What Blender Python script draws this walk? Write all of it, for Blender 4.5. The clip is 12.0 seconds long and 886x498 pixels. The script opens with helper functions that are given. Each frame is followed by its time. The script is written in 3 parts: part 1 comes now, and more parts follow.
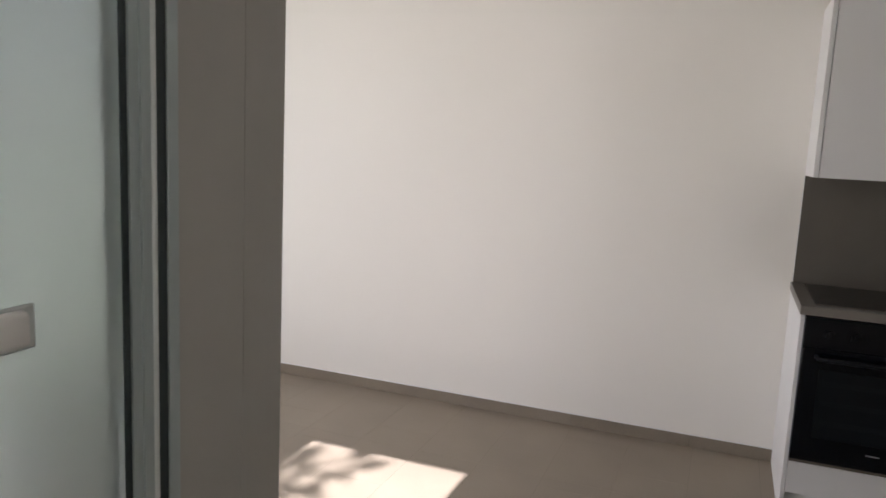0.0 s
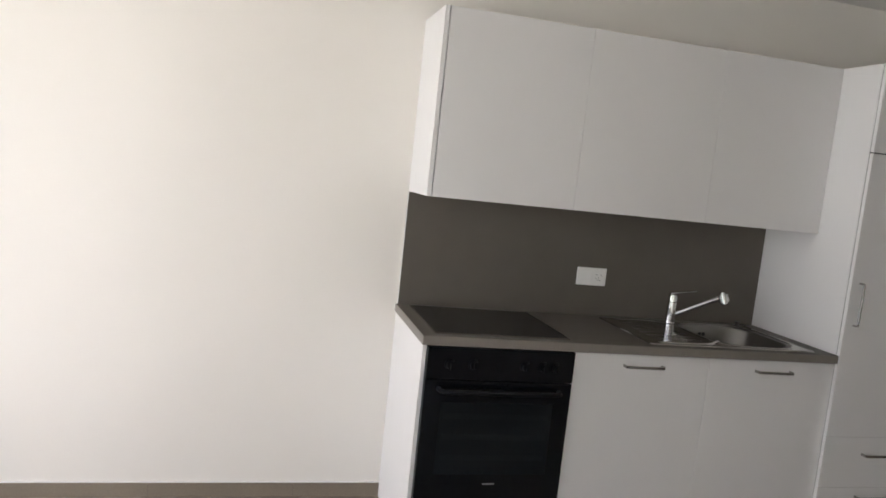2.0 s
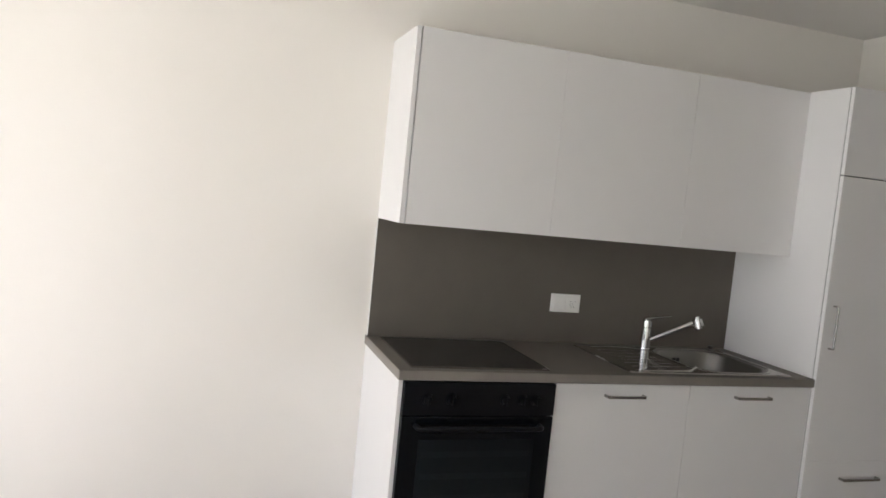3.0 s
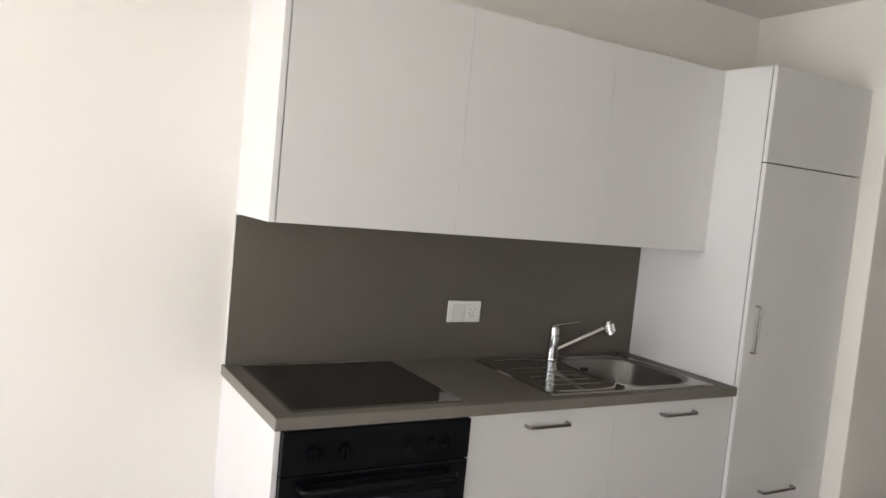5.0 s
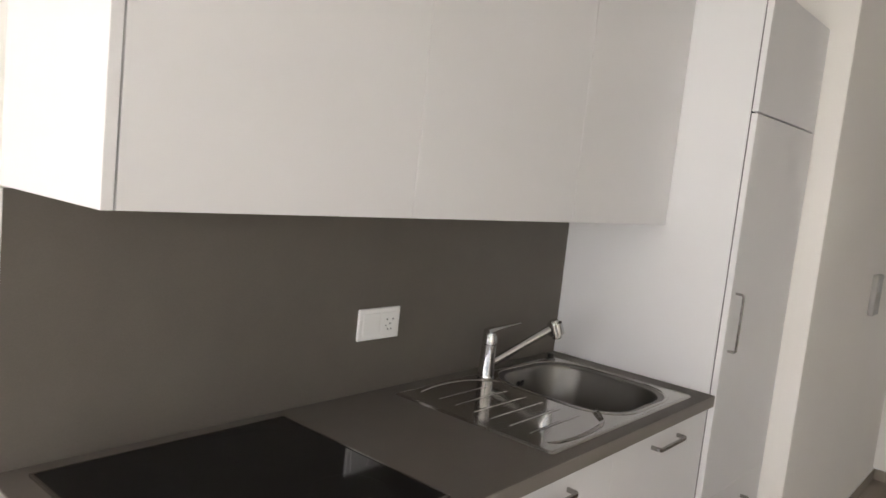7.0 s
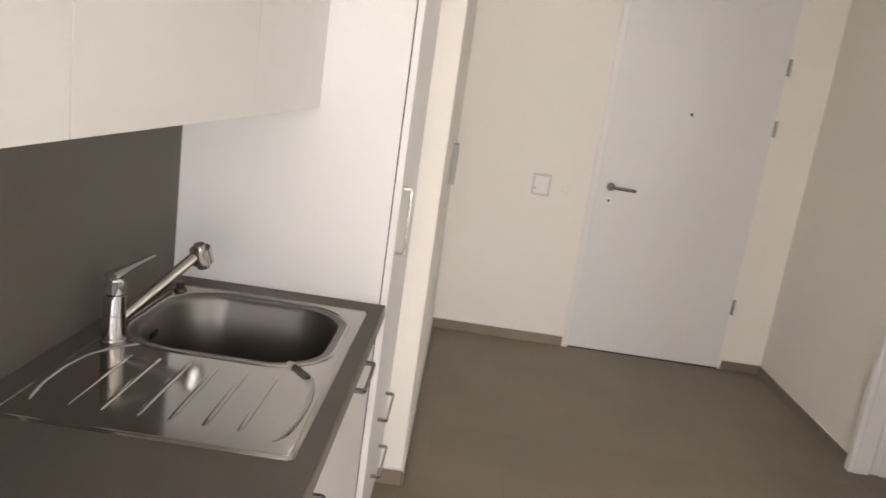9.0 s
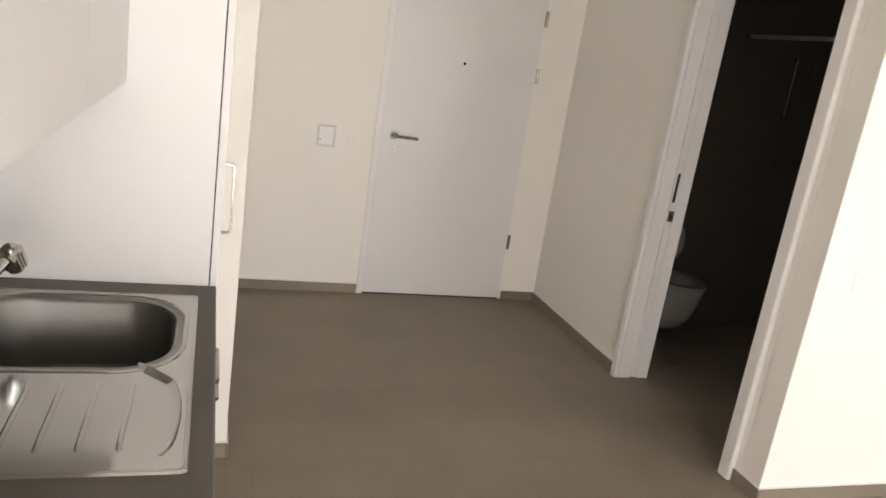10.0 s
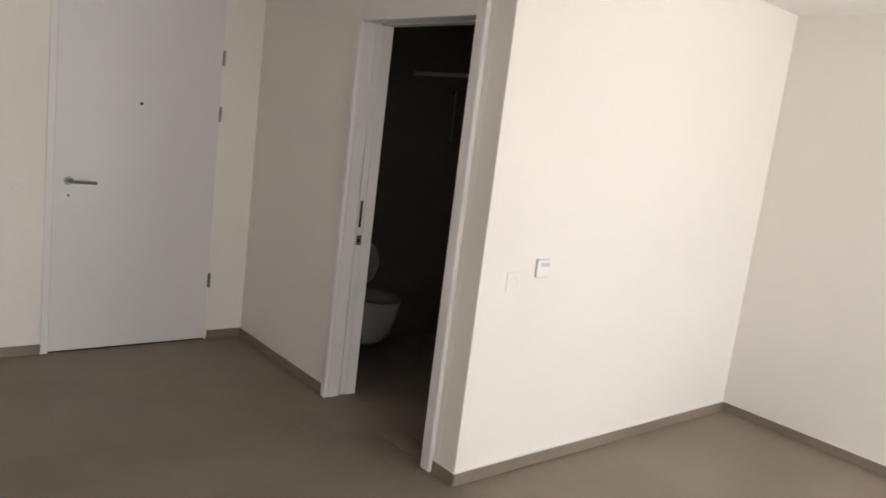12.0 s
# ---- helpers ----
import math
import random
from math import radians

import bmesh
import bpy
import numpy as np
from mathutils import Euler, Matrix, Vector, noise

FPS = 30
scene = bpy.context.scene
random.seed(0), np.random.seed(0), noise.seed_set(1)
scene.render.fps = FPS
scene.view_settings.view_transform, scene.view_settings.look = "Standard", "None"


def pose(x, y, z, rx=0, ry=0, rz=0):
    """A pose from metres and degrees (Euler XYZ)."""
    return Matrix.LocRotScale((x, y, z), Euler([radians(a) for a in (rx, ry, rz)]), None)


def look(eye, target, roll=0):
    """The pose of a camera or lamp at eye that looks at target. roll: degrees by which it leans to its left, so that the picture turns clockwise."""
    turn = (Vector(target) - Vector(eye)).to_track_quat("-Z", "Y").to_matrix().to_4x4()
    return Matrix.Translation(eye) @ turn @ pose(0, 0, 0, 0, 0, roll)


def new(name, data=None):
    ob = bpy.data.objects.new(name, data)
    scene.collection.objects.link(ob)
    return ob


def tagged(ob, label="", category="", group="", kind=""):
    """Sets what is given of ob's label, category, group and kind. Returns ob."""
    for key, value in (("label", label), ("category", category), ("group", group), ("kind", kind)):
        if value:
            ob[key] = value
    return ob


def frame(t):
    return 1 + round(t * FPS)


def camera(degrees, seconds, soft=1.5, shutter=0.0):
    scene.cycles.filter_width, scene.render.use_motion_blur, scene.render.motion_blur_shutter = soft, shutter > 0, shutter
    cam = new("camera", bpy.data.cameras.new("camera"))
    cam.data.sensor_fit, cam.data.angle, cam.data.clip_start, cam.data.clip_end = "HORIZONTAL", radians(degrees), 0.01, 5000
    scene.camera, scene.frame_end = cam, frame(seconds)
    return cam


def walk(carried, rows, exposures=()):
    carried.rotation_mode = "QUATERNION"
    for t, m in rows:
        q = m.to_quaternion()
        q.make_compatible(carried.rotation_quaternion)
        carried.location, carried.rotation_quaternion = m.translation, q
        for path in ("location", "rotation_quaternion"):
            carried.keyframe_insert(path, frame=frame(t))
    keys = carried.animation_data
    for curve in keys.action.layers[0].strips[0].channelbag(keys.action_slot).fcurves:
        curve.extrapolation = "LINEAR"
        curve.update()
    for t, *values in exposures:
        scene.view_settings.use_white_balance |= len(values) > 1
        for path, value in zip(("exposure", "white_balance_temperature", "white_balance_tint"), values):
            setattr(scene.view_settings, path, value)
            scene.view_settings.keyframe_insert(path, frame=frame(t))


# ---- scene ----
cam = camera(61.8, 12.0, soft=1.6, shutter=0.2)
PATH = [
    (0, (-0.306, -3.763, 1.467), (-1.014, -1.916, 1.173), 2.7),
    (0.5, (-0.409, -3.584, 1.474), (-0.91, -1.671, 1.178), 3.3),
    (1, (-0.515, -3.436, 1.471), (-0.607, -1.457, 1.194), 5.0),
    (1.5, (-0.591, -3.338, 1.482), (-0.265, -1.38, 1.237), 6.0),
    (2, (-0.62, -3.158, 1.491), (-0.13, -1.231, 1.277), 6.1),
    (2.5, (-0.652, -3.055, 1.492), (-0.099, -1.14, 1.335), 5.8),
    (4.5, (-0.714, -2.71, 1.498), (0.181, -0.927, 1.36), 5.6),
    (5, (-0.618, -2.412, 1.493), (0.388, -0.689, 1.358), 5.5),
    (5.5, (-0.624, -2.136, 1.487), (0.44, -0.451, 1.329), 5.5),
    (6, (-0.652, -1.876, 1.496), (0.553, -0.289, 1.324), 5.9),
    (6.5, (-0.562, -1.583, 1.484), (0.803, -0.133, 1.301), 6.0),
    (8.5, (-0.19, -0.906, 1.484), (1.72, -0.452, 1.101), 7.3),
    (9, (-0.102, -0.752, 1.488), (1.849, -0.721, 1.051), 8.2),
    (9.5, (-0.08, -0.588, 1.52), (1.82, -0.974, 1.03), 8.7),
    (10, (-0.104, -0.553, 1.556), (1.729, -1.169, 1.045), 8.6),
    (10.5, (-0.18, -0.544, 1.591), (1.632, -1.232, 1.099), 8.0),
    (11, (-0.227, -0.548, 1.619), (1.534, -1.41, 1.223), 7.6),
    (11.5, (-0.248, -0.552, 1.606), (1.387, -1.652, 1.264), 7.5),
    (12, (-0.296, -0.575, 1.611), (1.212, -1.846, 1.276), 7.1),
]
EXPOSURES = [
    (0, 1.80, 6450, 15), (0.5, 2.10, 6150, 14), (1, 2.15, 6150, 13), (1.5, 2.38, 6300, 13), (2.5, 2.60, 6400, 12), (4.5, 2.84, 6450, 12), (5.5, 2.94, 6450, 12), (6.5, 2.92, 6500, 13),
    (8.5, 3.42, 6900, 15), (9, 3.40, 6950, 16), (9.5, 3.59, 7000, 16), (10, 3.47, 6950, 15), (10.5, 3.34, 6900, 15), (11, 3.11, 6800, 15), (11.5, 2.97, 6750, 15), (12, 2.97, 6700, 15),
]
walk(cam, [(t, look(eye, target, roll)) for t, eye, target, roll in PATH], EXPOSURES)

# ---- world and light ----
SUN_ELEV = radians(51)
world = bpy.data.worlds.new("sky")
scene.world = world
world.use_nodes = True
wn = world.node_tree
sky = wn.nodes.new("ShaderNodeTexSky")
sky.sky_type, sky.sun_disc = "NISHITA", False
sky.sun_elevation, sky.sun_rotation = SUN_ELEV, radians(180)
wn.nodes["Background"].inputs["Strength"].default_value = 0.05
wn.links.new(sky.outputs["Color"], wn.nodes["Background"].inputs["Color"])

sun = new("sun", bpy.data.lights.new("sun", "SUN"))
sun.data.energy, sun.data.angle, sun.data.color = 5.0, radians(0.6), (1.0, 0.975, 1.0)
sun.matrix_world = look((-1.7, -8, 9), (-1.7, -8 + math.cos(SUN_ELEV), 9 - math.sin(SUN_ELEV)))


def sky_window(name, eye, target, w, h, power, color):
    """Skylight that comes in by an opening."""
    lamp = new(name, bpy.data.lights.new(name, "AREA"))
    lamp.data.shape, lamp.data.size, lamp.data.size_y = "RECTANGLE", w, h
    lamp.data.energy, lamp.data.color = power, color
    lamp.matrix_world = look(eye, target)
    return lamp


sky_window("skylight_north_door", (-1.69, -2.66, 1.08), (-1.69, 0, 0.95), 0.8, 2.0, 1.6, (1.0, 0.975, 0.99))
sky_window("skylight_east_window", (-1.42, -4.22, 1.15), (2, -4.1, 1.05), 1.4, 2.0, 3.4, (1.0, 0.955, 0.945))
west = sky_window("skylight_west_window", (-3.56, -0.85, 1.2), (2, -0.9, 1.05), 1.3, 2.1, 4.4, (1.0, 0.955, 0.965))
west.data.spread = radians(148)


# ---- materials ----
def mat(name, color, rough=0.5, metal=0.0, vary=0.04, scale=6.0, bump=0.0, bump_scale=200.0, coat=0.0, rand=0.0, fine=0.0, rough_vary=0.0):
    """A plain surface with blotches at one scale, grain at another and fine relief."""
    m = bpy.data.materials.new(name)
    m.use_nodes = True
    nt = m.node_tree
    b = nt.nodes["Principled BSDF"]
    b.inputs["Roughness"].default_value = rough
    b.inputs["Metallic"].default_value = metal
    b.inputs["Coat Weight"].default_value = coat
    tc = nt.nodes.new("ShaderNodeNewGeometry")
    n1 = nt.nodes.new("ShaderNodeTexNoise")
    n1.inputs["Scale"].default_value, n1.inputs["Detail"].default_value = scale, 5.0
    nt.links.new(tc.outputs["Position"], n1.inputs["Vector"])
    n2 = nt.nodes.new("ShaderNodeTexNoise")
    n2.inputs["Scale"].default_value, n2.inputs["Detail"].default_value = bump_scale, 3.0
    nt.links.new(tc.outputs["Position"], n2.inputs["Vector"])
    ramp = nt.nodes.new("ShaderNodeValToRGB")
    lo, hi = 1 - vary, 1 + vary
    ramp.color_ramp.elements[0].position, ramp.color_ramp.elements[1].position = 0.3, 0.7
    ramp.color_ramp.elements[0].color = (*[c * lo for c in color], 1)
    ramp.color_ramp.elements[1].color = (*[min(1, c * hi) for c in color], 1)
    nt.links.new(n1.outputs["Fac"], ramp.inputs["Fac"])
    out = ramp.outputs["Color"]
    if fine:
        mp = nt.nodes.new("ShaderNodeMapRange")
        mp.inputs["From Min"].default_value, mp.inputs["From Max"].default_value = 0.3, 0.7
        mp.inputs["To Min"].default_value, mp.inputs["To Max"].default_value = 1 - fine, 1 + fine
        nt.links.new(n2.outputs["Fac"], mp.inputs["Value"])
        mul = nt.nodes.new("ShaderNodeVectorMath")
        mul.operation = "SCALE"
        nt.links.new(out, mul.inputs[0])
        nt.links.new(mp.outputs["Result"], mul.inputs["Scale"])
        out = mul.outputs["Vector"]
    if rand:
        oi = nt.nodes.new("ShaderNodeObjectInfo")
        mp = nt.nodes.new("ShaderNodeMapRange")
        mp.inputs["To Min"].default_value, mp.inputs["To Max"].default_value = 1 - rand, 1 + rand
        nt.links.new(oi.outputs["Random"], mp.inputs["Value"])
        mul = nt.nodes.new("ShaderNodeVectorMath")
        mul.operation = "SCALE"
        nt.links.new(out, mul.inputs[0])
        nt.links.new(mp.outputs["Result"], mul.inputs["Scale"])
        out = mul.outputs["Vector"]
    nt.links.new(out, b.inputs["Base Color"])
    if rough_vary:
        mp = nt.nodes.new("ShaderNodeMapRange")
        mp.inputs["To Min"].default_value, mp.inputs["To Max"].default_value = rough - rough_vary, rough + rough_vary
        nt.links.new(n1.outputs["Fac"], mp.inputs["Value"])
        nt.links.new(mp.outputs["Result"], b.inputs["Roughness"])
    if bump:
        bp = nt.nodes.new("ShaderNodeBump")
        bp.inputs["Strength"].default_value, bp.inputs["Distance"].default_value = bump, 0.002
        nt.links.new(n2.outputs["Fac"], bp.inputs["Height"])
        nt.links.new(bp.outputs["Normal"], b.inputs["Normal"])
    return m


def steel(name, color, rough, axis, grain=0.12):
    """Brushed metal: the grain is drawn out along one axis."""
    m = mat(name, color, rough, 1.0, 0.03, 4.0)
    nt = m.node_tree
    b = nt.nodes["Principled BSDF"]
    geo = nt.nodes.new("ShaderNodeNewGeometry")
    mp = nt.nodes.new("ShaderNodeMapping")
    mp.inputs["Scale"].default_value = [6.0 if i == axis else 900.0 for i in range(3)]
    nz = nt.nodes.new("ShaderNodeTexNoise")
    nz.inputs["Scale"].default_value = 1.0
    nt.links.new(geo.outputs["Position"], mp.inputs["Vector"])
    nt.links.new(mp.outputs["Vector"], nz.inputs["Vector"])
    bp = nt.nodes.new("ShaderNodeBump")
    bp.inputs["Strength"].default_value, bp.inputs["Distance"].default_value = grain, 0.0005
    nt.links.new(nz.outputs["Fac"], bp.inputs["Height"])
    nt.links.new(bp.outputs["Normal"], b.inputs["Normal"])
    return m


def glassy(name, color, rough, ior=1.45):
    m = mat(name, color, rough, 0.0, 0.01, 3.0)
    b = m.node_tree.nodes["Principled BSDF"]
    b.inputs["Transmission Weight"].default_value, b.inputs["IOR"].default_value = 1.0, ior
    return m


PLASTER = mat("white_plaster", (0.86, 0.829, 0.777), 0.9, 0, 0.012, 1.5, 0.25, 260, fine=0.01)
CEIL = mat("white_ceiling_paint", (0.86, 0.842, 0.805), 0.92, 0, 0.012, 1.2, 0.2, 220)
LAMINATE = mat("white_laminate", (0.765, 0.757, 0.754), 0.42, 0, 0.008, 3.0, 0.06, 700)
DOORWHITE = mat("white_door_paint", (0.77, 0.763, 0.757), 0.38, 0, 0.01, 2.5, 0.05, 400)
TRIMWHITE = mat("white_trim_paint", (0.80, 0.785, 0.77), 0.35, 0, 0.01, 4.0)
PLASTIC = mat("white_plastic", (0.85, 0.84, 0.82), 0.3, 0, 0.005, 10.0)
FLUSHWHITE = mat("warm_white_plastic", (0.862, 0.832, 0.782), 0.45, 0, 0.005, 10.0)
TILE = mat("taupe_porcelain", (0.246, 0.205, 0.160), 0.5, 0, 0.10, 2.2, 0.12, 160, rand=0.025, fine=0.05, rough_vary=0.08)
GROUT = mat("taupe_grout", (0.185, 0.156, 0.122), 0.9, 0, 0.06, 30, 0.3, 400)
WORKTOP = mat("taupe_worktop", (0.126, 0.112, 0.097), 0.5, 0, 0.05, 9.0, 0.1, 500, fine=0.06)
SPLASH = mat("taupe_splashback", (0.134, 0.119, 0.101), 0.55, 0, 0.04, 7.0, 0.06, 500, fine=0.05)
BLACKGLASS = mat("black_glass", (0.004, 0.004, 0.005), 0.07, 0, 0.05, 4.0)
BLACKPANEL = mat("black_enamel", (0.004, 0.0045, 0.006), 0.3, 0, 0.05, 4.0)
DARKGAP = mat("dark_gap", (0.02, 0.02, 0.02), 0.8, 0, 0.05, 10.0)
CHROME = mat("chrome", (0.66, 0.66, 0.65), 0.06, 1.0, 0.02, 5.0)
SATIN = steel("satin_steel", (0.40, 0.39, 0.375), 0.22, 0)
SINKSTEEL = steel("brushed_sink_steel", (0.43, 0.415, 0.395), 0.11, 0, 0.02)
# Sink steel darkened: shade inside the deep bowl is put into its colour.
SHADEDSTEEL = steel("shaded_bowl_steel", (0.20, 0.19, 0.175), 0.38, 2, 0.08)
DARKSTEEL = mat("dark_steel", (0.10, 0.095, 0.09), 0.3, 1.0, 0.05, 20.0)
OVENGLASS = mat("oven_glass", (0.003, 0.0042, 0.006), 0.12, 0, 0.05, 4.0)
RINGPRINT = mat("pale_print", (0.68, 0.66, 0.63), 0.5, 0, 0.02, 10.0)
OVENWINDOW = mat("oven_window", (0.007, 0.0095, 0.0115), 0.14, 0, 0.05, 5.0)
RACK = mat("oven_rack", (0.0095, 0.0125, 0.0145), 0.25, 0.0, 0.1, 30.0)
PRINT = mat("grey_print", (0.52, 0.51, 0.50), 0.5, 0, 0.02, 10.0)
# White ceramic painted greyer to carry the dimness of the unlit bathroom.
DIMCERAMIC = mat("dimmed_white_ceramic", (0.46, 0.455, 0.44), 0.12, 0, 0.01, 4.0)
BATHTILE = mat("brown_bath_tile", (0.16, 0.14, 0.12), 0.35, 0, 0.08, 3.0, 0.1, 200)
POST = mat("grey_post", (0.45, 0.44, 0.41), 0.55, 0, 0.05, 3.0, 0.1, 300)
ALU = mat("grey_aluminium", (0.47, 0.54, 0.54), 0.38, 0.3, 0.03, 4.0)
BRIGHTALU = mat("bright_aluminium", (0.72, 0.76, 0.75), 0.32, 0.3, 0.02, 6.0)
SEAL = mat("black_rubber_seal", (0.03, 0.044, 0.046), 0.5, 0, 0.05, 20.0)
FROST = glassy("satin_glass", (0.525, 0.572, 0.55), 0.4)
FROST.node_tree.nodes["Principled BSDF"].inputs["Transmission Weight"].default_value = 0.5
CLEAR = glassy("clear_glass", (0.96, 0.98, 0.97), 0.0)
CONCRETE = mat("pale_concrete", (0.60, 0.595, 0.58), 0.85, 0, 0.08, 2.0, 0.3, 120, fine=0.05)
GRASS = mat("grass", (0.06, 0.10, 0.03), 0.9, 0, 0.3, 1.5, 0.4, 60)
BARK = mat("bark", (0.12, 0.09, 0.06), 0.9, 0, 0.2, 8.0, 0.5, 60)
BLACKPANEL.node_tree.nodes["Principled BSDF"].inputs["Specular IOR Level"].default_value = 0.18
for m in (OVENGLASS, OVENWINDOW, RACK):
    m.node_tree.nodes["Principled BSDF"].inputs["Specular IOR Level"].default_value = 0.22
for m in (WORKTOP, SPLASH):
    m.node_tree.nodes["Principled BSDF"].inputs["Specular IOR Level"].default_value = 0.22
LEAF = mat("leaf", (0.06, 0.11, 0.03), 0.5, 0, 0.25, 4.0)


# ---- building helpers ----
def box(bm, x0, y0, z0, x1, y1, z1, bevel=0.0, seg=2):
    tmp = bmesh.new()
    bmesh.ops.create_cube(tmp, size=1.0)
    for v in tmp.verts:
        v.co = Vector(((x0 + x1) / 2 + v.co.x * (x1 - x0), (y0 + y1) / 2 + v.co.y * (y1 - y0), (z0 + z1) / 2 + v.co.z * (z1 - z0)))
    if bevel:
        bmesh.ops.bevel(tmp, geom=tmp.edges[:], offset=bevel, segments=seg, affect="EDGES", profile=0.5)
    merge(bm, tmp)
    return bm


def merge(bm, tmp):
    me = bpy.data.meshes.new("tmp")
    tmp.to_mesh(me)
    tmp.free()
    bm.from_mesh(me)
    bpy.data.meshes.remove(me)


def rod(bm, a, b, r0, r1=None, n=20, bevel=0.0):
    """A round bar from a to b."""
    a, b = Vector(a), Vector(b)
    r1 = r0 if r1 is None else r1
    tmp = bmesh.new()
    bmesh.ops.create_cone(tmp, cap_ends=True, segments=n, radius1=r0, radius2=r1, depth=(b - a).length)
    if bevel:
        caps = [e for e in tmp.edges if abs(e.verts[0].co.z - e.verts[1].co.z) < 1e-6]
        bmesh.ops.bevel(tmp, geom=caps, offset=bevel, segments=2, affect="EDGES")
    m = Matrix.Translation((a + b) / 2) @ (b - a).to_track_quat("Z", "Y").to_matrix().to_4x4()
    bmesh.ops.transform(tmp, matrix=m, verts=tmp.verts)
    merge(bm, tmp)
    return bm


def tube(bm, pts, r, n=10, flat=1.0):
    """A round bar along a chain of points."""
    pts = [Vector(p) for p in pts]
    rings = []
    for i, p in enumerate(pts):
        d = (pts[min(i + 1, len(pts) - 1)] - pts[max(i - 1, 0)]).normalized()
        up = Vector((0, 0, 1)) if abs(d.z) < 0.95 else Vector((0, 1, 0))
        s = d.cross(up).normalized()
        u = s.cross(d)
        rings.append([bm.verts.new(p + s * r * math.cos(2 * math.pi * k / n) + u * r * flat * math.sin(2 * math.pi * k / n)) for k in range(n)])
    for a, b in zip(rings, rings[1:]):
        for k in range(n):
            bm.faces.new((a[k], a[(k + 1) % n], b[(k + 1) % n], b[k]))
    bm.faces.new(rings[0][::-1])
    bm.faces.new(rings[-1])
    return bm


def mesh_object(name, bm, material, smooth=False):
    bmesh.ops.recalc_face_normals(bm, faces=bm.faces)
    me = bpy.data.meshes.new(name)
    bm.to_mesh(me)
    bm.free()
    me.materials.append(material)
    if smooth:
        for p in me.polygons:
            p.use_smooth = True
        me.set_sharp_from_angle(angle=radians(40))
    return new(name, me)


def part(name, bm, material, parent, label="", smooth=False):
    """One mesh under a thing or under one of its parts, built in world coordinates."""
    ob = mesh_object(name, bm, material, smooth)
    base = parent.matrix_basis if parent.parent is None else parent.parent.matrix_basis @ parent.matrix_basis
    ob.data.transform(base.inverted())
    ob.parent = parent
    return tagged(ob, label=label)


def thing(name, place, label, category, group=""):
    ob = new(name)
    ob.empty_display_size = 0.05
    ob.matrix_basis = Matrix.Translation(place)
    return tagged(ob, label, category, group)


def setting(name, bm, material, label="", category="", smooth=False):
    return tagged(mesh_object(name, bm, material, smooth), label, category, kind="structure")


def B(*a, bevel=0.0, seg=2):
    return box(bmesh.new(), *a, bevel=bevel, seg=seg)


def boxes(*rows):
    bm = bmesh.new()
    for r in rows:
        box(bm, *r)
    return bm


# ---- the plan ----
H = 2.49                     # ceiling
XE, YB, XC, YS = 4.31, -2.732, 1.99, -5.022
XL, YL, XW = -1.2, -2.404, -3.3   # loggia corner, far west wall
STUB_X, STUB_Y = 2.42, -0.677
D0, D1, DH = -2.475, -1.496, 2.32     # entrance door opening
P0, P1, PH = 2.17, 3.142, 2.102        # pocket door opening
T = 0.181

setting("wall_north", B(XW, 0, 0, STUB_X, 0.2, H), PLASTER, "smooth white plaster wall behind the kitchen", "wall")
setting("wall_hall_north", B(STUB_X, STUB_Y, 0, XE, 0.2, H, bevel=0.003), PLASTER, "white plaster wall that ends beside the tall cabinet", "wall")
setting("wall_east", boxes((XE, D1, 0, XE + 0.2, 0.2, H), (XE, YB, 0, XE + 0.2, D0, H), (XE, D0, DH, XE + 0.2, D1, H), (XE, YS - 0.2, 0, XE + 0.2, YB, H)), PLASTER, "white plaster wall round the entrance door", "wall")
setting("wall_bath_front", boxes((XC + 0.12, YB - T, 0, P0, YB, H), (P1, YB - T, 0, XE, YB, H), (P0, YB - T, PH, P1, YB, H)), PLASTER, "white plaster wall with the bathroom opening", "wall")
setting("wall_bath_side", B(XC, YS, 0, XC + 0.12, YB, H, bevel=0.003), PLASTER, "white plaster side wall of the bathroom", "wall")
setting("wall_south", B(XL, YS - 0.2, 0, XE, YS, H), PLASTER, "white plaster wall at the far end", "wall")
setting("wall_bath_east_lining", B(3.95, YS, 0, XE, YB - T, H), BATHTILE, "dark tiled wall behind the toilet", "wall")
setting("wall_bath_south_lining", B(XC + 0.12, YS, 0, 3.95, YS + 0.02, H), BATHTILE, "dark tiled bathroom wall", "wall")
WY0, WY1, WZ0, WZ1 = -1.6, -0.12, 0.06, 2.34
setting("wall_west", boxes((XW - 0.2, YL - 0.2, 0, XW, WY0, H), (XW - 0.2, WY1, 0, XW, 0.2, H), (XW - 0.2, WY0, 0, XW, WY1, WZ0), (XW - 0.2, WY0, WZ1, XW, WY1, H)), PLASTER, "white plaster wall round the large window", "wall")
LX0, LX1 = -2.11, -1.28      # door to the loggia
setting("wall_loggia_north", boxes((XW, YL - 0.12, 0, LX0, YL, H), (LX0, YL - 0.12, 2.12, XL - 0.08, YL, H)), PLASTER, "white plaster wall beside the loggia door", "wall")
setting("ceiling", boxes((XW - 0.2, YL - 0.12, H, XE + 0.2, 0.2, H + 0.2), (XL - 0.08, YS - 0.2, H, XE + 0.2, YL - 0.12, H + 0.2)), CEIL, "white painted ceiling", "ceiling")
setting("ground", B(-600, -600, -0.62, 600, 600, -0.5), GRASS, "grass ground outside", "ground")
setting("loggia_floor", B(XW, -6.2, -0.15, XL - 0.1, YL - 0.12, -0.02), CONCRETE, "pale concrete loggia floor", "floor")
setting("parapet", B(XW, -6.2, -0.15, XL - 0.1, -6.08, 0.95), CONCRETE, "pale concrete loggia parapet", "parapet")


# ---- kitchen ----
FY = -0.573                  # fronts of the base units
